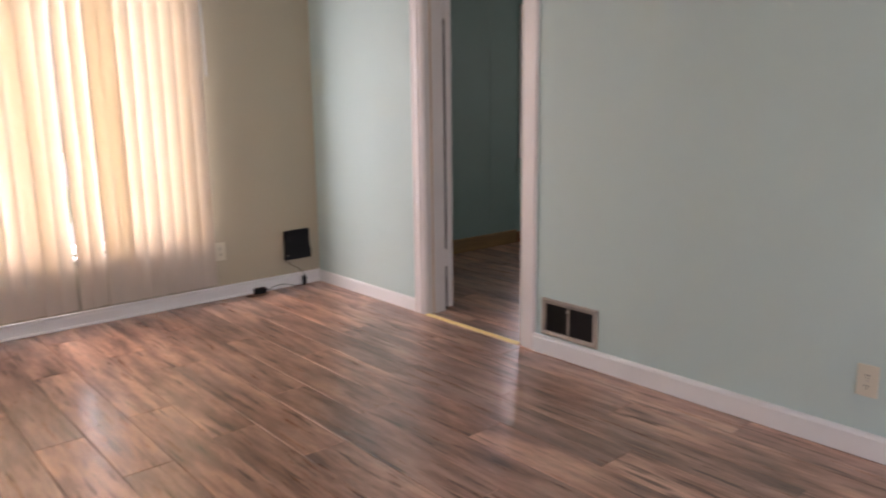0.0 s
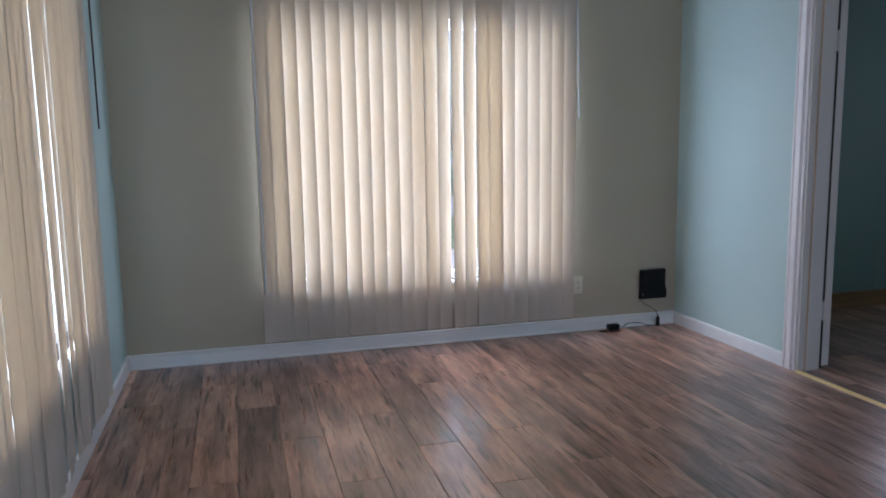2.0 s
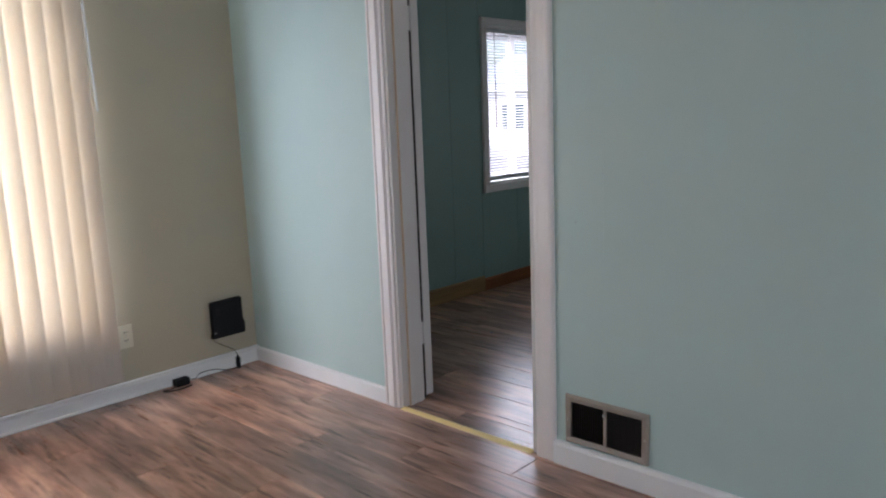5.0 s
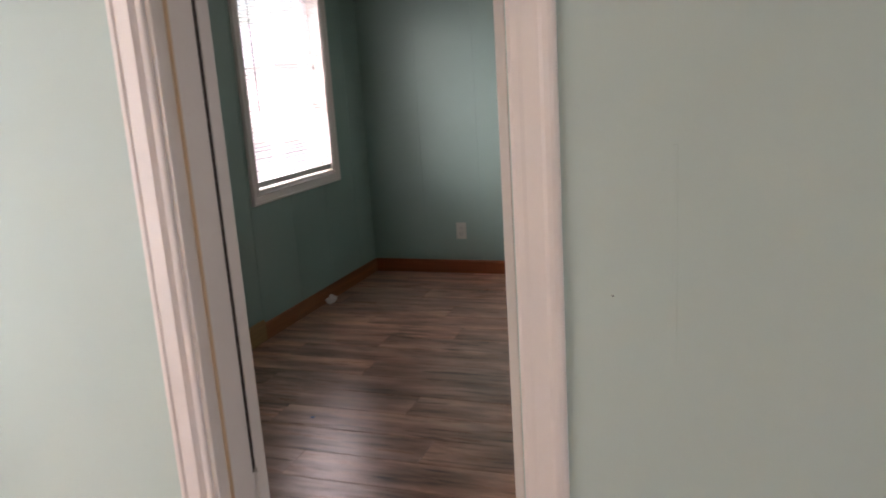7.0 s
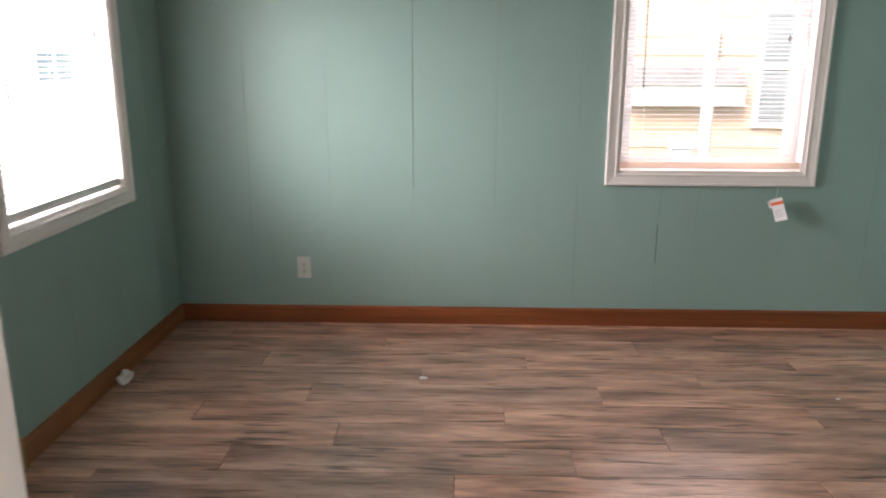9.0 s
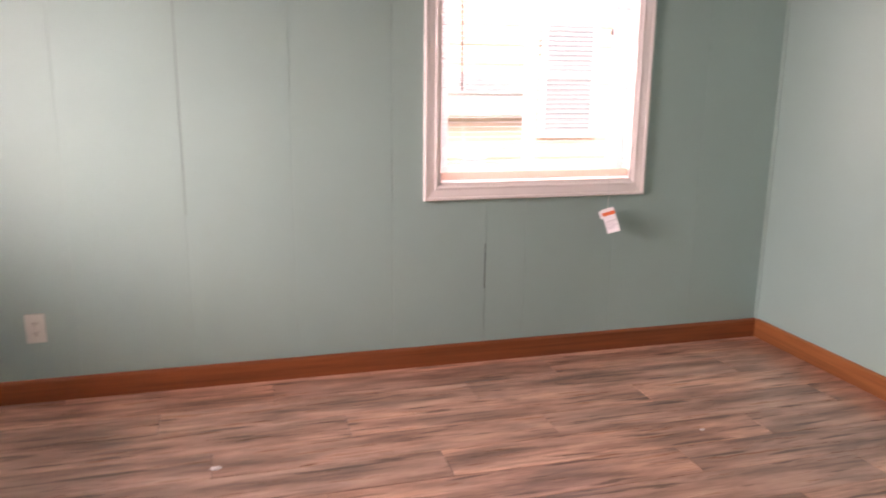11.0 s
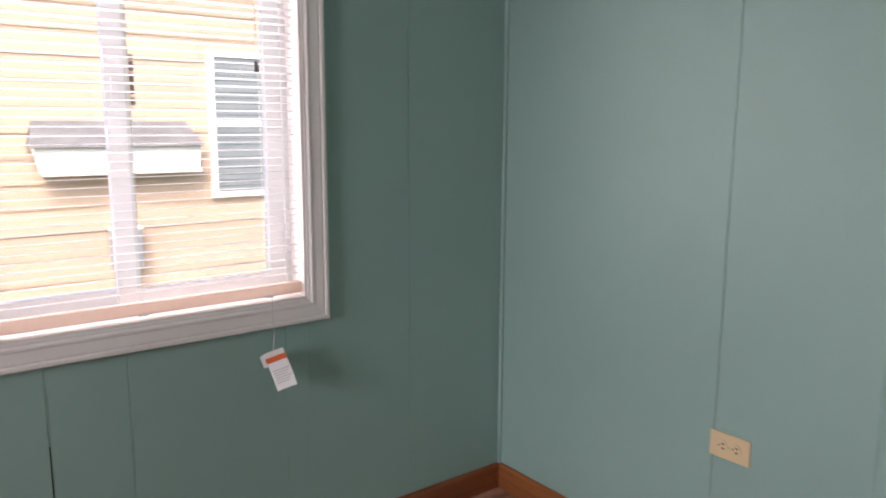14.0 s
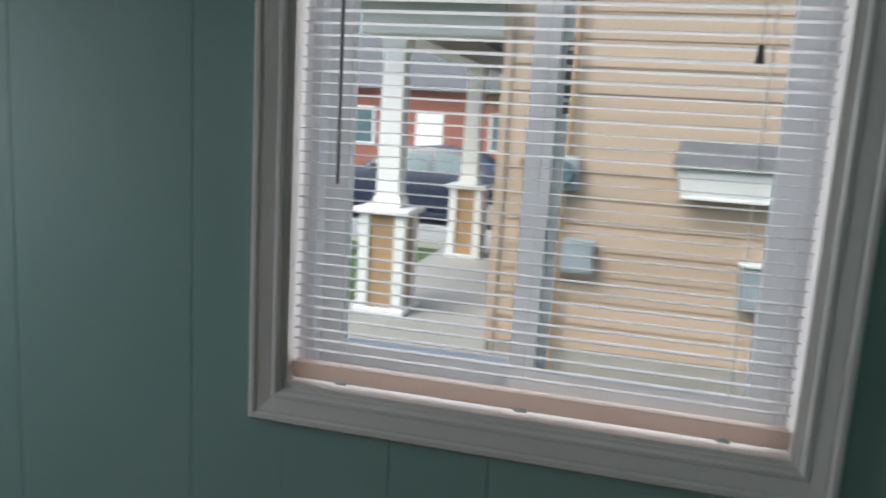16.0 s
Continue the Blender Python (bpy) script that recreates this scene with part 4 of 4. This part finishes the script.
structure("outer_footing", holed("y", -3.75, -3.70, -0.4, 6.6, GROUND, 0.0, []), M_FOUND, "grey block footing of the house", "wall")

# low grass tufts beside the porch, in view through the window
bm = bmesh.new()
rnd = random.Random(12)
for k in range(2600):
    x, y = rnd.uniform(-0.5, 5.5), rnd.uniform(4.2, 7.55)
    if 2.3 < x and y > 6.95:
        continue
    a, h, w = rnd.uniform(0, 6.28), rnd.uniform(0.03, 0.10), rnd.uniform(0.004, 0.008)
    dx, dy = math.cos(a) * w, math.sin(a) * w
    lx, ly = rnd.uniform(-0.03, 0.03), rnd.uniform(-0.03, 0.03)
    bm.faces.new([bm.verts.new(p) for p in ((x - dx, y - dy, GROUND), (x + dx, y + dy, GROUND), (x + lx, y + ly, GROUND + h))])
tagged(part("grass_tufts", bm, M_GRASS), "short green grass between the two houses", "grass", kind="stuff")

# ---- neighbour's house ----
HX0, HX1, HY0, HY1 = 1.88, 11.0, 7.8, 12.6
house = thing("house", (HX0, HY0, GROUND), "neighbouring house clad in tan lap siding", "house")


def at_house(name, bm, material, label="", parent=None, smooth=False):
    bm.transform(Matrix.Translation((-HX0, -HY0, -GROUND)))
    return part(name, bm, material, parent or house, label, smooth)


at_house("foundation", boxes(bmesh.new(), (HX0 + 0.02, HY0 + 0.02, GROUND, HX1, HY1, -0.28)), M_FOUND, "grey block foundation")
at_house("wall", boxes(bmesh.new(), (HX0 + 0.03, HY0 + 0.03, -0.28, HX1, HY1, 3.1)), M_SIDING)
z = -0.30
while z < 3.05:
    for a, b in ((HX0 + 0.06, 4.45), (4.45, HX1)):
        bm = bmesh.new()
        ring = ((HY0 + 0.028, z), (HY0 + 0.011, z), (HY0 + 0.010, z + 0.006), (HY0 + 0.020, z + 0.196), (HY0 + 0.028, z + 0.196))
        rows = [[bm.verts.new((x, y, zz)) for y, zz in ring] for x in (a, b - 0.002)]
        for i in range(5):
            bm.faces.new((rows[0][i], rows[0][(i + 1) % 5], rows[1][(i + 1) % 5], rows[1][i]))
        bm.faces.new(rows[0])
        bm.faces.new(rows[1][::-1])
        bmesh.ops.recalc_face_normals(bm, faces=bm.faces[:])
        at_house("siding_board", bm, M_SIDING)
    z += 0.19
at_house("corner_board", cut_box((HX0, HY0 - 0.012, -0.3, HX0 + 0.07, HY0 + 0.07, 3.1), 0.004), M_SIDING)
bm = bmesh.new()
rv = [bm.verts.new(p) for p in ((HX0 - 0.35, HY0 - 0.35, 3.0), (HX1 + 0.3, HY0 - 0.35, 3.0), (HX1 + 0.3, HY1 + 0.35, 3.0), (HX0 - 0.35, HY1 + 0.35, 3.0), (HX0 - 0.35, (HY0 + HY1) / 2, 4.6), (HX1 + 0.3, (HY0 + HY1) / 2, 4.6))]
for f in ((0, 1, 5, 4), (2, 3, 4, 5), (0, 4, 3), (1, 2, 5), (3, 2, 1, 0)):
    bm.faces.new([rv[i] for i in f])
at_house("roof", bm, M_SHINGLE, "dark shingle roof")
at_house("gutter", cut_box((HX0 - 0.35, HY0 - 0.45, 2.98, HX1 + 0.3, HY0 - 0.35, 3.10), 0.01), M_TRIMW, "white gutter")

M_BLINDGREY = surface("grey_blind_slat", (0.20, 0.23, 0.25), 0.6, 0.06, 4, 60, 0.1)
# its side window
NW = (4.52, 5.15, 0.67, 1.89)
window_bars = bmesh.new()
for a, b, lo, hi in ((NW[0], NW[0] + 0.05, NW[2], NW[3]), (NW[1] - 0.05, NW[1], NW[2], NW[3]), (NW[0] + 0.05, NW[1] - 0.05, NW[2], NW[2] + 0.05), (NW[0] + 0.05, NW[1] - 0.05, 1.27, 1.32), (NW[0] + 0.05, NW[1] - 0.05, NW[3] - 0.05, NW[3])):
    boxes(window_bars, (a, HY0 - 0.03, lo, b, HY0 + 0.02, hi))
win = at_house("window", window_bars, M_TRIMW, "white double-hung window")
for z0, z1 in ((NW[2] + 0.05, 1.27), (1.32, NW[3] - 0.05)):
    at_house("pane", boxes(bmesh.new(), (NW[0] + 0.05, HY0 - 0.012, z0, NW[1] - 0.05, HY0 - 0.008, z1)), M_CARGLASS, "", win)
for z0, z1 in ((NW[2] + 0.052, 1.268), (1.322, NW[3] - 0.052)):
    n = 11
    for k in range(n):
        zz, step = z0 + (z1 - z0) * k / n, (z1 - z0) / n
        at_house("blind_slat", boxes(bmesh.new(), (NW[0] + 0.051, HY0 - 0.018, zz, NW[1] - 0.051, HY0 - 0.0135, zz + step * 0.86)), M_BLINDGREY, "", win)

# hooded vent: shingled slope over a white fascia
AX0, AX1, AZ0, AZ1 = 3.17, 4.38, 0.92, 1.29
hood = thing("window_hood", (AX0, HY0 - 0.006, AZ0), "small white hood with a grey shingled top on the siding", "hood")
bm = bmesh.new()
pts = []
for x, inset in ((0.0, 0.05), (AX1 - AX0, 0.0)):
    pts.append([bm.verts.new(p) for p in ((x + inset, 0, 0), (x + inset, -0.13, 0), (x, -0.16, 0.20), (x, 0, 0.20))])
for i in range(4):
    bm.faces.new((pts[0][i], pts[0][(i + 1) % 4], pts[1][(i + 1) % 4], pts[1][i]))
bm.faces.new(pts[0][::-1])
bm.faces.new(pts[1])
bmesh.ops.recalc_face_normals(bm, faces=bm.faces[:])
part("fascia", bm, M_TRIMW, hood)
bm = bmesh.new()
w = AX1 - AX0
rv = [bm.verts.new(p) for p in ((-0.03, -0.19, 0.20), (w + 0.03, -0.19, 0.20), (w + 0.03, 0, 0.20), (-0.03, 0, 0.20), (0.02, 0, 0.39), (w - 0.06, 0, 0.39))]
for f in ((0, 1, 5, 4), (0, 4, 3), (1, 2, 5), (3, 2, 1, 0), (2, 3, 4, 5)):
    bm.faces.new([rv[i] for i in f])
bmesh.ops.recalc_face_normals(bm, faces=bm.faces[:])
part("slope", bm, M_SHINGLE, hood, "grey shingled slope")
part("soffit_edge", cut_box((0.045, -0.142, -0.014, w + 0.012, -0.122, 0.010), 0.004), M_TRIMW, hood)


# utilities on the siding
def utility_box(x0, x1, z0, z1, depth, lid, label):
    th = thing("utility_box", (x0, HY0 - 0.006, z0), label, "utility box")
    w, h = x1 - x0, z1 - z0
    part("case", cut_box((0, -depth, 0, w, 0, h), 0.008, 2), M_METER, th)
    part("door", cut_box((0.012, -depth - 0.008, 0.014, w - 0.012, -depth, h - 0.03), 0.004), M_METER, th)
    part("hasp", cut_box((w - 0.03, -depth - 0.016, h * 0.4, w - 0.018, -depth - 0.006, h * 0.5), 0.002), M_STEEL, th)
    if lid:
        part("lid", cut_box((-0.012, -depth - 0.02, h - 0.012, w + 0.012, 0, h + 0.012), 0.003), M_TRIMW, th, "white sloped lid")
    return th


utility_box(2.43, 2.66, 0.30, 0.55, 0.11, False, "grey-blue steel utility box on the siding")
utility_box(3.67, 3.89, 0.17, 0.48, 0.12, True, "grey steel utility box with a white lid")
meter = thing("electric_meter", (2.40, HY0 - 0.006, 0.90), "round glass electric meter on a conduit", "meter")
part("base", cut_box((-0.10, -0.09, 0.0, 0.10, 0, 0.25), 0.01), M_METER, meter)
part("dial", rod(bmesh.new(), (0, -0.17, 0.13), (0, -0.09, 0.13), 0.075, 0.08, 20), M_CARGLASS, meter, "glass dial cover", True)
part("rim", rod(bmesh.new(), (0, -0.10, 0.13), (0, -0.088, 0.13), 0.09, n=20), M_STEEL, meter, "", True)
part("conduit", rod(bmesh.new(), (0.0, -0.05, -1.42), (0.0, -0.05, 0.01), 0.022, n=10), M_COPPER, meter, "brown conduit", True)
part("riser", rod(bmesh.new(), (0.02, -0.05, 0.24), (0.02, -0.05, 2.0), 0.020, n=10), M_COPPER, meter, "brown conduit", True)
gas = thing("gas_pipe", (2.12, HY0 - 0.04, GROUND), "brown pipe rising along the house wall", "pipe")
part("pipe", rod(bmesh.new(), (0, 0, 0), (0, 0, 1.75), 0.022, n=10), M_COPPER, gas, "", True)
part("valve", cut_box((-0.05, -0.05, 1.60, 0.06, 0.03, 1.66), 0.01), M_COPPER, gas)
for zc in (0.5, 1.2):
    part("clamp", boxes(bmesh.new(), (-0.03, -0.026, zc, 0.03, 0.036, zc + 0.02)), M_STEEL, gas)

# ---- porch ----
DECK = -0.24
structure("porch_deck", cut_box((0.62, HY0, GROUND, HX0 + 0.02, 13.0, DECK), 0.01), M_CONCRETE, "pale concrete porch deck", "porch")
structure("porch_step", cut_box((0.55, HY0 - 0.30, GROUND, HX0 + 0.25, HY0 - 0.002, DECK - 0.16), 0.015), M_FOUND, "weathered stone edging below the porch", "step")


def porch_column(x, y, label):
    th = thing("porch_column", (x, y, DECK), label, "column", "columns of the porch")
    part("plinth", cut_box((-0.22, -0.22, 0, 0.22, 0.22, 0.05), 0.008), M_TRIMW, th)
    for dx in (-0.15, 0.15):
        for dy in (-0.15, 0.15):
            part("corner_post", cut_box((dx - 0.045, dy - 0.045, 0.05, dx + 0.045, dy + 0.045, 0.82), 0.005), M_TRIMW, th)
    part("infill", boxes(bmesh.new(), (-0.165, -0.165, 0.05, 0.165, 0.165, 0.82)), M_BRICKTAN, th, "tan infill panels")
    part("cap", cut_box((-0.24, -0.24, 0.82, 0.24, 0.24, 0.87), 0.012), M_TRIMW, th)
    bm = bmesh.new()
    prev = None
    for s, z in ((0.115, 0.87), (0.115, 0.93), (0.095, 0.96), (0.085, 2.10), (0.10, 2.14), (0.115, 2.22)):
        row = [bm.verts.new((sx * s, sy * s, z)) for sx, sy in ((-1, -1), (1, -1), (1, 1), (-1, 1))]
        if prev:
            for i in range(4):
                bm.faces.new((prev[i], prev[(i + 1) % 4], row[(i + 1) % 4], row[i]))
        prev = row
    bm.faces.new(prev)
    part("shaft", bm, M_TRIMW, th)
    return th


col = porch_column(0.98, HY0 + 0.26, "white square porch column on a panelled pedestal")
copy_thing(col, pose(1.02, 10.95, DECK))
roof = thing("porch_roof", (0.6, HY0, 1.98), "white porch beam under a low shingled roof", "roof")
part("beam", cut_box((0.12, 0.10, 0.0, 0.62, 0.36, 0.26), 0.01), M_TRIMW, roof)
part("front_beam", cut_box((0.26, 0.36, 0.0, 0.54, 5.2, 0.26), 0.01), M_TRIMW, roof)
part("side_beam", cut_box((0.62, 0.10, 0.0, 1.30, 0.36, 0.26), 0.01), M_TRIMW, roof)
for k in range(12):
    part("soffit_board", boxes(bmesh.new(), (0.0, 0.40 + k * 0.40, 0.262, 1.30, 0.78 + k * 0.40, 0.285)), M_SHINGLE, roof)
part("slope", boxes(bmesh.new(), (-0.25, -0.25, 0.29, 1.32, 5.3, 0.42)), M_SHINGLE, roof, "dark shingled roof")
part("fascia", cut_box((-0.27, -0.29, 0.24, 1.32, -0.25, 0.44), 0.006), M_TRIMW, roof)


# ---- cars ----
def car(at, turn, paint, label):
    """A saloon; local x along its length, wheels on z = 0."""
    th = thing("car", at, label, "car")
    th.rotation_euler = (0, 0, radians(turn))
    side = ((-2.25, 0.32), (-2.30, 0.62), (-2.18, 0.86), (-1.55, 0.95), (-0.55, 0.98), (0.75, 0.98), (1.75, 0.88), (2.22, 0.70), (2.28, 0.40), (2.10, 0.25), (-2.05, 0.25))
    cabin = ((-1.62, 0.93), (-0.95, 1.37), (-0.25, 1.44), (0.35, 1.38), (1.10, 0.96))

    def hull(pts, half, top_half=None, n=2):
        bm = bmesh.new()
        lo, hi = min(p[1] for p in pts), max(p[1] for p in pts)
        rows = []
        for s in (-1, 1):
            rows.append([bm.verts.new((x, s * (half + ((top_half or half) - half) * (z - lo) / (hi - lo)), z)) for x, z in pts])
        m = len(pts)
        for i in range(m):
            bm.faces.new((rows[0][i], rows[0][(i + 1) % m], rows[1][(i + 1) % m], rows[1][i]))
        bm.faces.new(rows[0][::-1])
        bm.faces.new(rows[1])
        bmesh.ops.recalc_face_normals(bm, faces=bm.faces[:])
        bmesh.ops.bevel(bm, geom=bm.edges[:], offset=0.05, segments=n, affect="EDGES", profile=0.6)
        return bm

    part("body", hull(side, 0.86), paint, th, "", True)
    part("cabin", hull(cabin, 0.80, 0.60), paint, th, "", True)
    for s in (-1, 1):
        for xs in (((-1.30, 0.97), (-0.86, 1.28), (-0.32, 1.33), (-0.32, 0.97)), ((-0.24, 0.97), (-0.24, 1.33), (0.30, 1.27), (0.80, 0.97))):
            bm = bmesh.new()
            rows = []
            for off in (0.0, 0.012):
                rows.append([bm.verts.new((x, s * (0.80 - 0.20 * (z - 0.93) / 0.51 + off), z)) for x, z in xs])
            for i in range(4):
                bm.faces.new((rows[0][i], rows[0][(i + 1) % 4], rows[1][(i + 1) % 4], rows[1][i]))
            bm.faces.new(rows[1])
            bm.faces.new(rows[0][::-1])
            bmesh.ops.recalc_face_normals(bm, faces=bm.faces[:])
            part("side_window", bm, M_CARGLASS, th)
        part("mirror", cut_box((0.62, s * 0.92 - 0.07, 0.95, 0.80, s * 0.92 + 0.07, 1.07), 0.02, 2), paint, th)
        part("headlight", cut_box((2.02, s * 0.62 - 0.16, 0.60, 2.26, s * 0.62 + 0.16, 0.72), 0.02, 2), M_CARGLASS, th)
        part("tail_light", cut_box((-2.28, s * 0.64 - 0.15, 0.64, -2.14, s * 0.64 + 0.15, 0.78), 0.02, 2), M_LAMPRED, th)
        for x in (-1.42, 1.38):
            wheel = part("wheel", rod(bmesh.new(), (x, s * 0.80 - 0.11, 0.32), (x, s * 0.80 + 0.11, 0.32), 0.30, n=24), M_TYRE, th, "", True)
            part("rim", rod(bmesh.new(), (x, s * 0.88, 0.32), (x, s * 0.925, 0.32), 0.20, 0.17, 20), M_STEEL, wheel, "", True)
    bm = bmesh.new()
    for x0, z0, x1, z1 in ((1.06, 0.985, 0.40, 1.385),):
        q = [bm.verts.new(p) for p in ((x0 + 0.03, -0.70, z0), (x0 + 0.03, 0.70, z0), (x1 + 0.05, 0.57, z1), (x1 + 0.05, -0.57, z1), (x0, -0.70, z0 - 0.03), (x0, 0.70, z0 - 0.03), (x1, 0.57, z1 - 0.03), (x1, -0.57, z1 - 0.03))]
        for f in ((0, 1, 2, 3), (7, 6, 5, 4), (0, 4, 5, 1), (1, 5, 6, 2), (2, 6, 7, 3), (3, 7, 4, 0)):
            bm.faces.new([q[i] for i in f])
    part("windscreen", bm, M_CARGLASS, th)
    return th


car((-0.9, 16.0, GROUND + 0.02), 180, M_NAVY, "dark navy saloon parked along the street")


# ---- far side of the street ----
def tree(at, height, seed, label):
    th = thing("tree", at, label, "tree")
    rnd = random.Random(seed)
    bm = rod(bmesh.new(), (0, 0, 0), (0.1, 0, height * 0.45), 0.16, 0.10, 10)
    tips = []
    for k in range(9):
        a = rnd.uniform(0, 6.28)
        base = (0.08, 0, height * rnd.uniform(0.25, 0.45))
        tip = (math.cos(a) * height * rnd.uniform(0.12, 0.30), math.sin(a) * height * rnd.uniform(0.12, 0.30), height * rnd.uniform(0.55, 0.9))
        rod(bm, base, tip, 0.06, 0.02, 6)
        tips.append(Vector(tip))
    part("trunk", bm, M_BARK, th)
    bm = bmesh.new()
    for tip in tips:
        for k in range(330):
            c = tip + Vector((rnd.gauss(0, 0.13), rnd.gauss(0, 0.13), rnd.gauss(0, 0.10))) * height
            u = Vector((rnd.uniform(-1, 1), rnd.uniform(-1, 1), rnd.uniform(-1, 1))).normalized()
            v = u.orthogonal().normalized()
            s = rnd.uniform(0.05, 0.11)
            bm.faces.new([bm.verts.new(c + p) for p in (u * s, v * s * 0.5, -u * s, -v * s * 0.5)])
    part("crown", bm, M_LEAF, th)
    return th


tree((0.2, 24.6, GROUND), 3.4, 5, "leafy street tree across the road")
tree((4.2, 25.0, GROUND), 5.0, 6, "leafy street tree across the road")


def far_house(at, turn, width, wall_mat, label, roof_mat=None):
    th = thing("house", at, label, "house")
    th.rotation_euler = (0, 0, radians(turn))
    part("wall", boxes(bmesh.new(), (0, 0, 0, width, 7, 3.0)), wall_mat, th)
    bm = bmesh.new()
    rv = [bm.verts.new(p) for p in ((-0.4, -0.4, 2.9), (width + 0.4, -0.4, 2.9), (width + 0.4, 7.4, 2.9), (-0.4, 7.4, 2.9), (-0.4, 3.5, 5.0), (width + 0.4, 3.5, 5.0))]
    for f in ((0, 1, 5, 4), (2, 3, 4, 5), (0, 4, 3), (1, 2, 5), (3, 2, 1, 0)):
        bm.faces.new([rv[i] for i in f])
    part("roof", bm, roof_mat or M_SHINGLE, th)
    for x in (width * 0.15, width * 0.65):
        win = part("window", holed("y", -0.06, 0.02, x, x + 1.5, 1.0, 2.3, [(x + 0.08, x + 0.71, 1.08, 2.22), (x + 0.79, x + 1.42, 1.08, 2.22)]), M_TRIMW, th)
        for a in (x + 0.08, x + 0.79):
            part("pane", boxes(bmesh.new(), (a, -0.03, 1.08, a + 0.63, -0.02, 2.22)), M_CARGLASS, win)
    part("door", cut_box((width * 0.42, -0.05, 0.1, width * 0.42 + 0.95, 0.01, 2.15), 0.01), M_TRIMW, th)
    return th


far_house((-9, 27, GROUND), 0, 11, M_BRICKRED, "low red brick house across the street")
far_house((4, 28, GROUND), 0, 11, M_FOUND, "low grey house across the street")
# white house added to fill the west window's view with a bright surface
far_house((-22, 27.5, GROUND), 0, 12, M_TRIMW, "low white house with a pale roof, added to brighten the view", M_ROOFPALE)
far_house((-24, 10, GROUND), 90, 11, M_TRIMW, "low white house with a pale roof across the side street", M_ROOFPALE)
far_house((-24, 24, GROUND), 90, 11, M_TRIMW, "low white house with a pale roof across the side street", M_ROOFPALE)
far_house((-24, -6, GROUND), 90, 11, M_SIDING, "low tan house across the side street")


# ---- floor planks ----
PLANK_W, PLANK_L = 0.180, 1.215


def plank_mesh(x0, x1, y0, y1):
    bm = bmesh.new()
    c, top, low, g = 0.0016, 0.0, -0.0014, 0.0008
    x0, x1, y0, y1 = x0 + g, x1 - g, y0 + g, y1 - g
    low_ring = [bm.verts.new(p) for p in ((x0, y0, -0.008), (x1, y0, -0.008), (x1, y1, -0.008), (x0, y1, -0.008))]
    mid = [bm.verts.new(p) for p in ((x0, y0, low), (x1, y0, low), (x1, y1, low), (x0, y1, low))]
    up = [bm.verts.new(p) for p in ((x0 + c, y0 + c, top), (x1 - c, y0 + c, top), (x1 - c, y1 - c, top), (x0 + c, y1 - c, top))]
    for a, b in ((low_ring, mid), (mid, up)):
        for i in range(4):
            bm.faces.new((a[i], a[(i + 1) % 4], b[(i + 1) % 4], b[i]))
    bm.faces.new(up)
    return bm


def lay_planks(x0, x1, y0, y1, first_line, offsets):
    row = 0
    y = first_line
    while y > y0:
        y -= PLANK_W
    while y < y1 - 0.004:
        a, b = max(y, y0), min(y + PLANK_W, y1)
        x = x0 - PLANK_L + offsets[row % len(offsets)]
        while x < x1 - 0.004:
            p, q = max(x, x0), min(x + PLANK_L, x1)
            if q - p > 0.02 and b - a > 0.006:
                part("plank", plank_mesh(p, q, a, b), M_FLOOR, floor)
            x += PLANK_L
        y += PLANK_W
        row += 1


LAYS = (0.26, 0.67, 1.03, 0.45, 0.86, 0.10, 0.58, 1.12, 0.33, 0.75)
lay_planks(0.0, R1_E, R1_S, 0.0, -2.548, LAYS)
lay_planks(DOOR0, DOOR1, 0.0, WALL_T, 0.0, LAYS)
lay_planks(0.0, R2_E, WALL_T, R2_N, 2.532, LAYS)
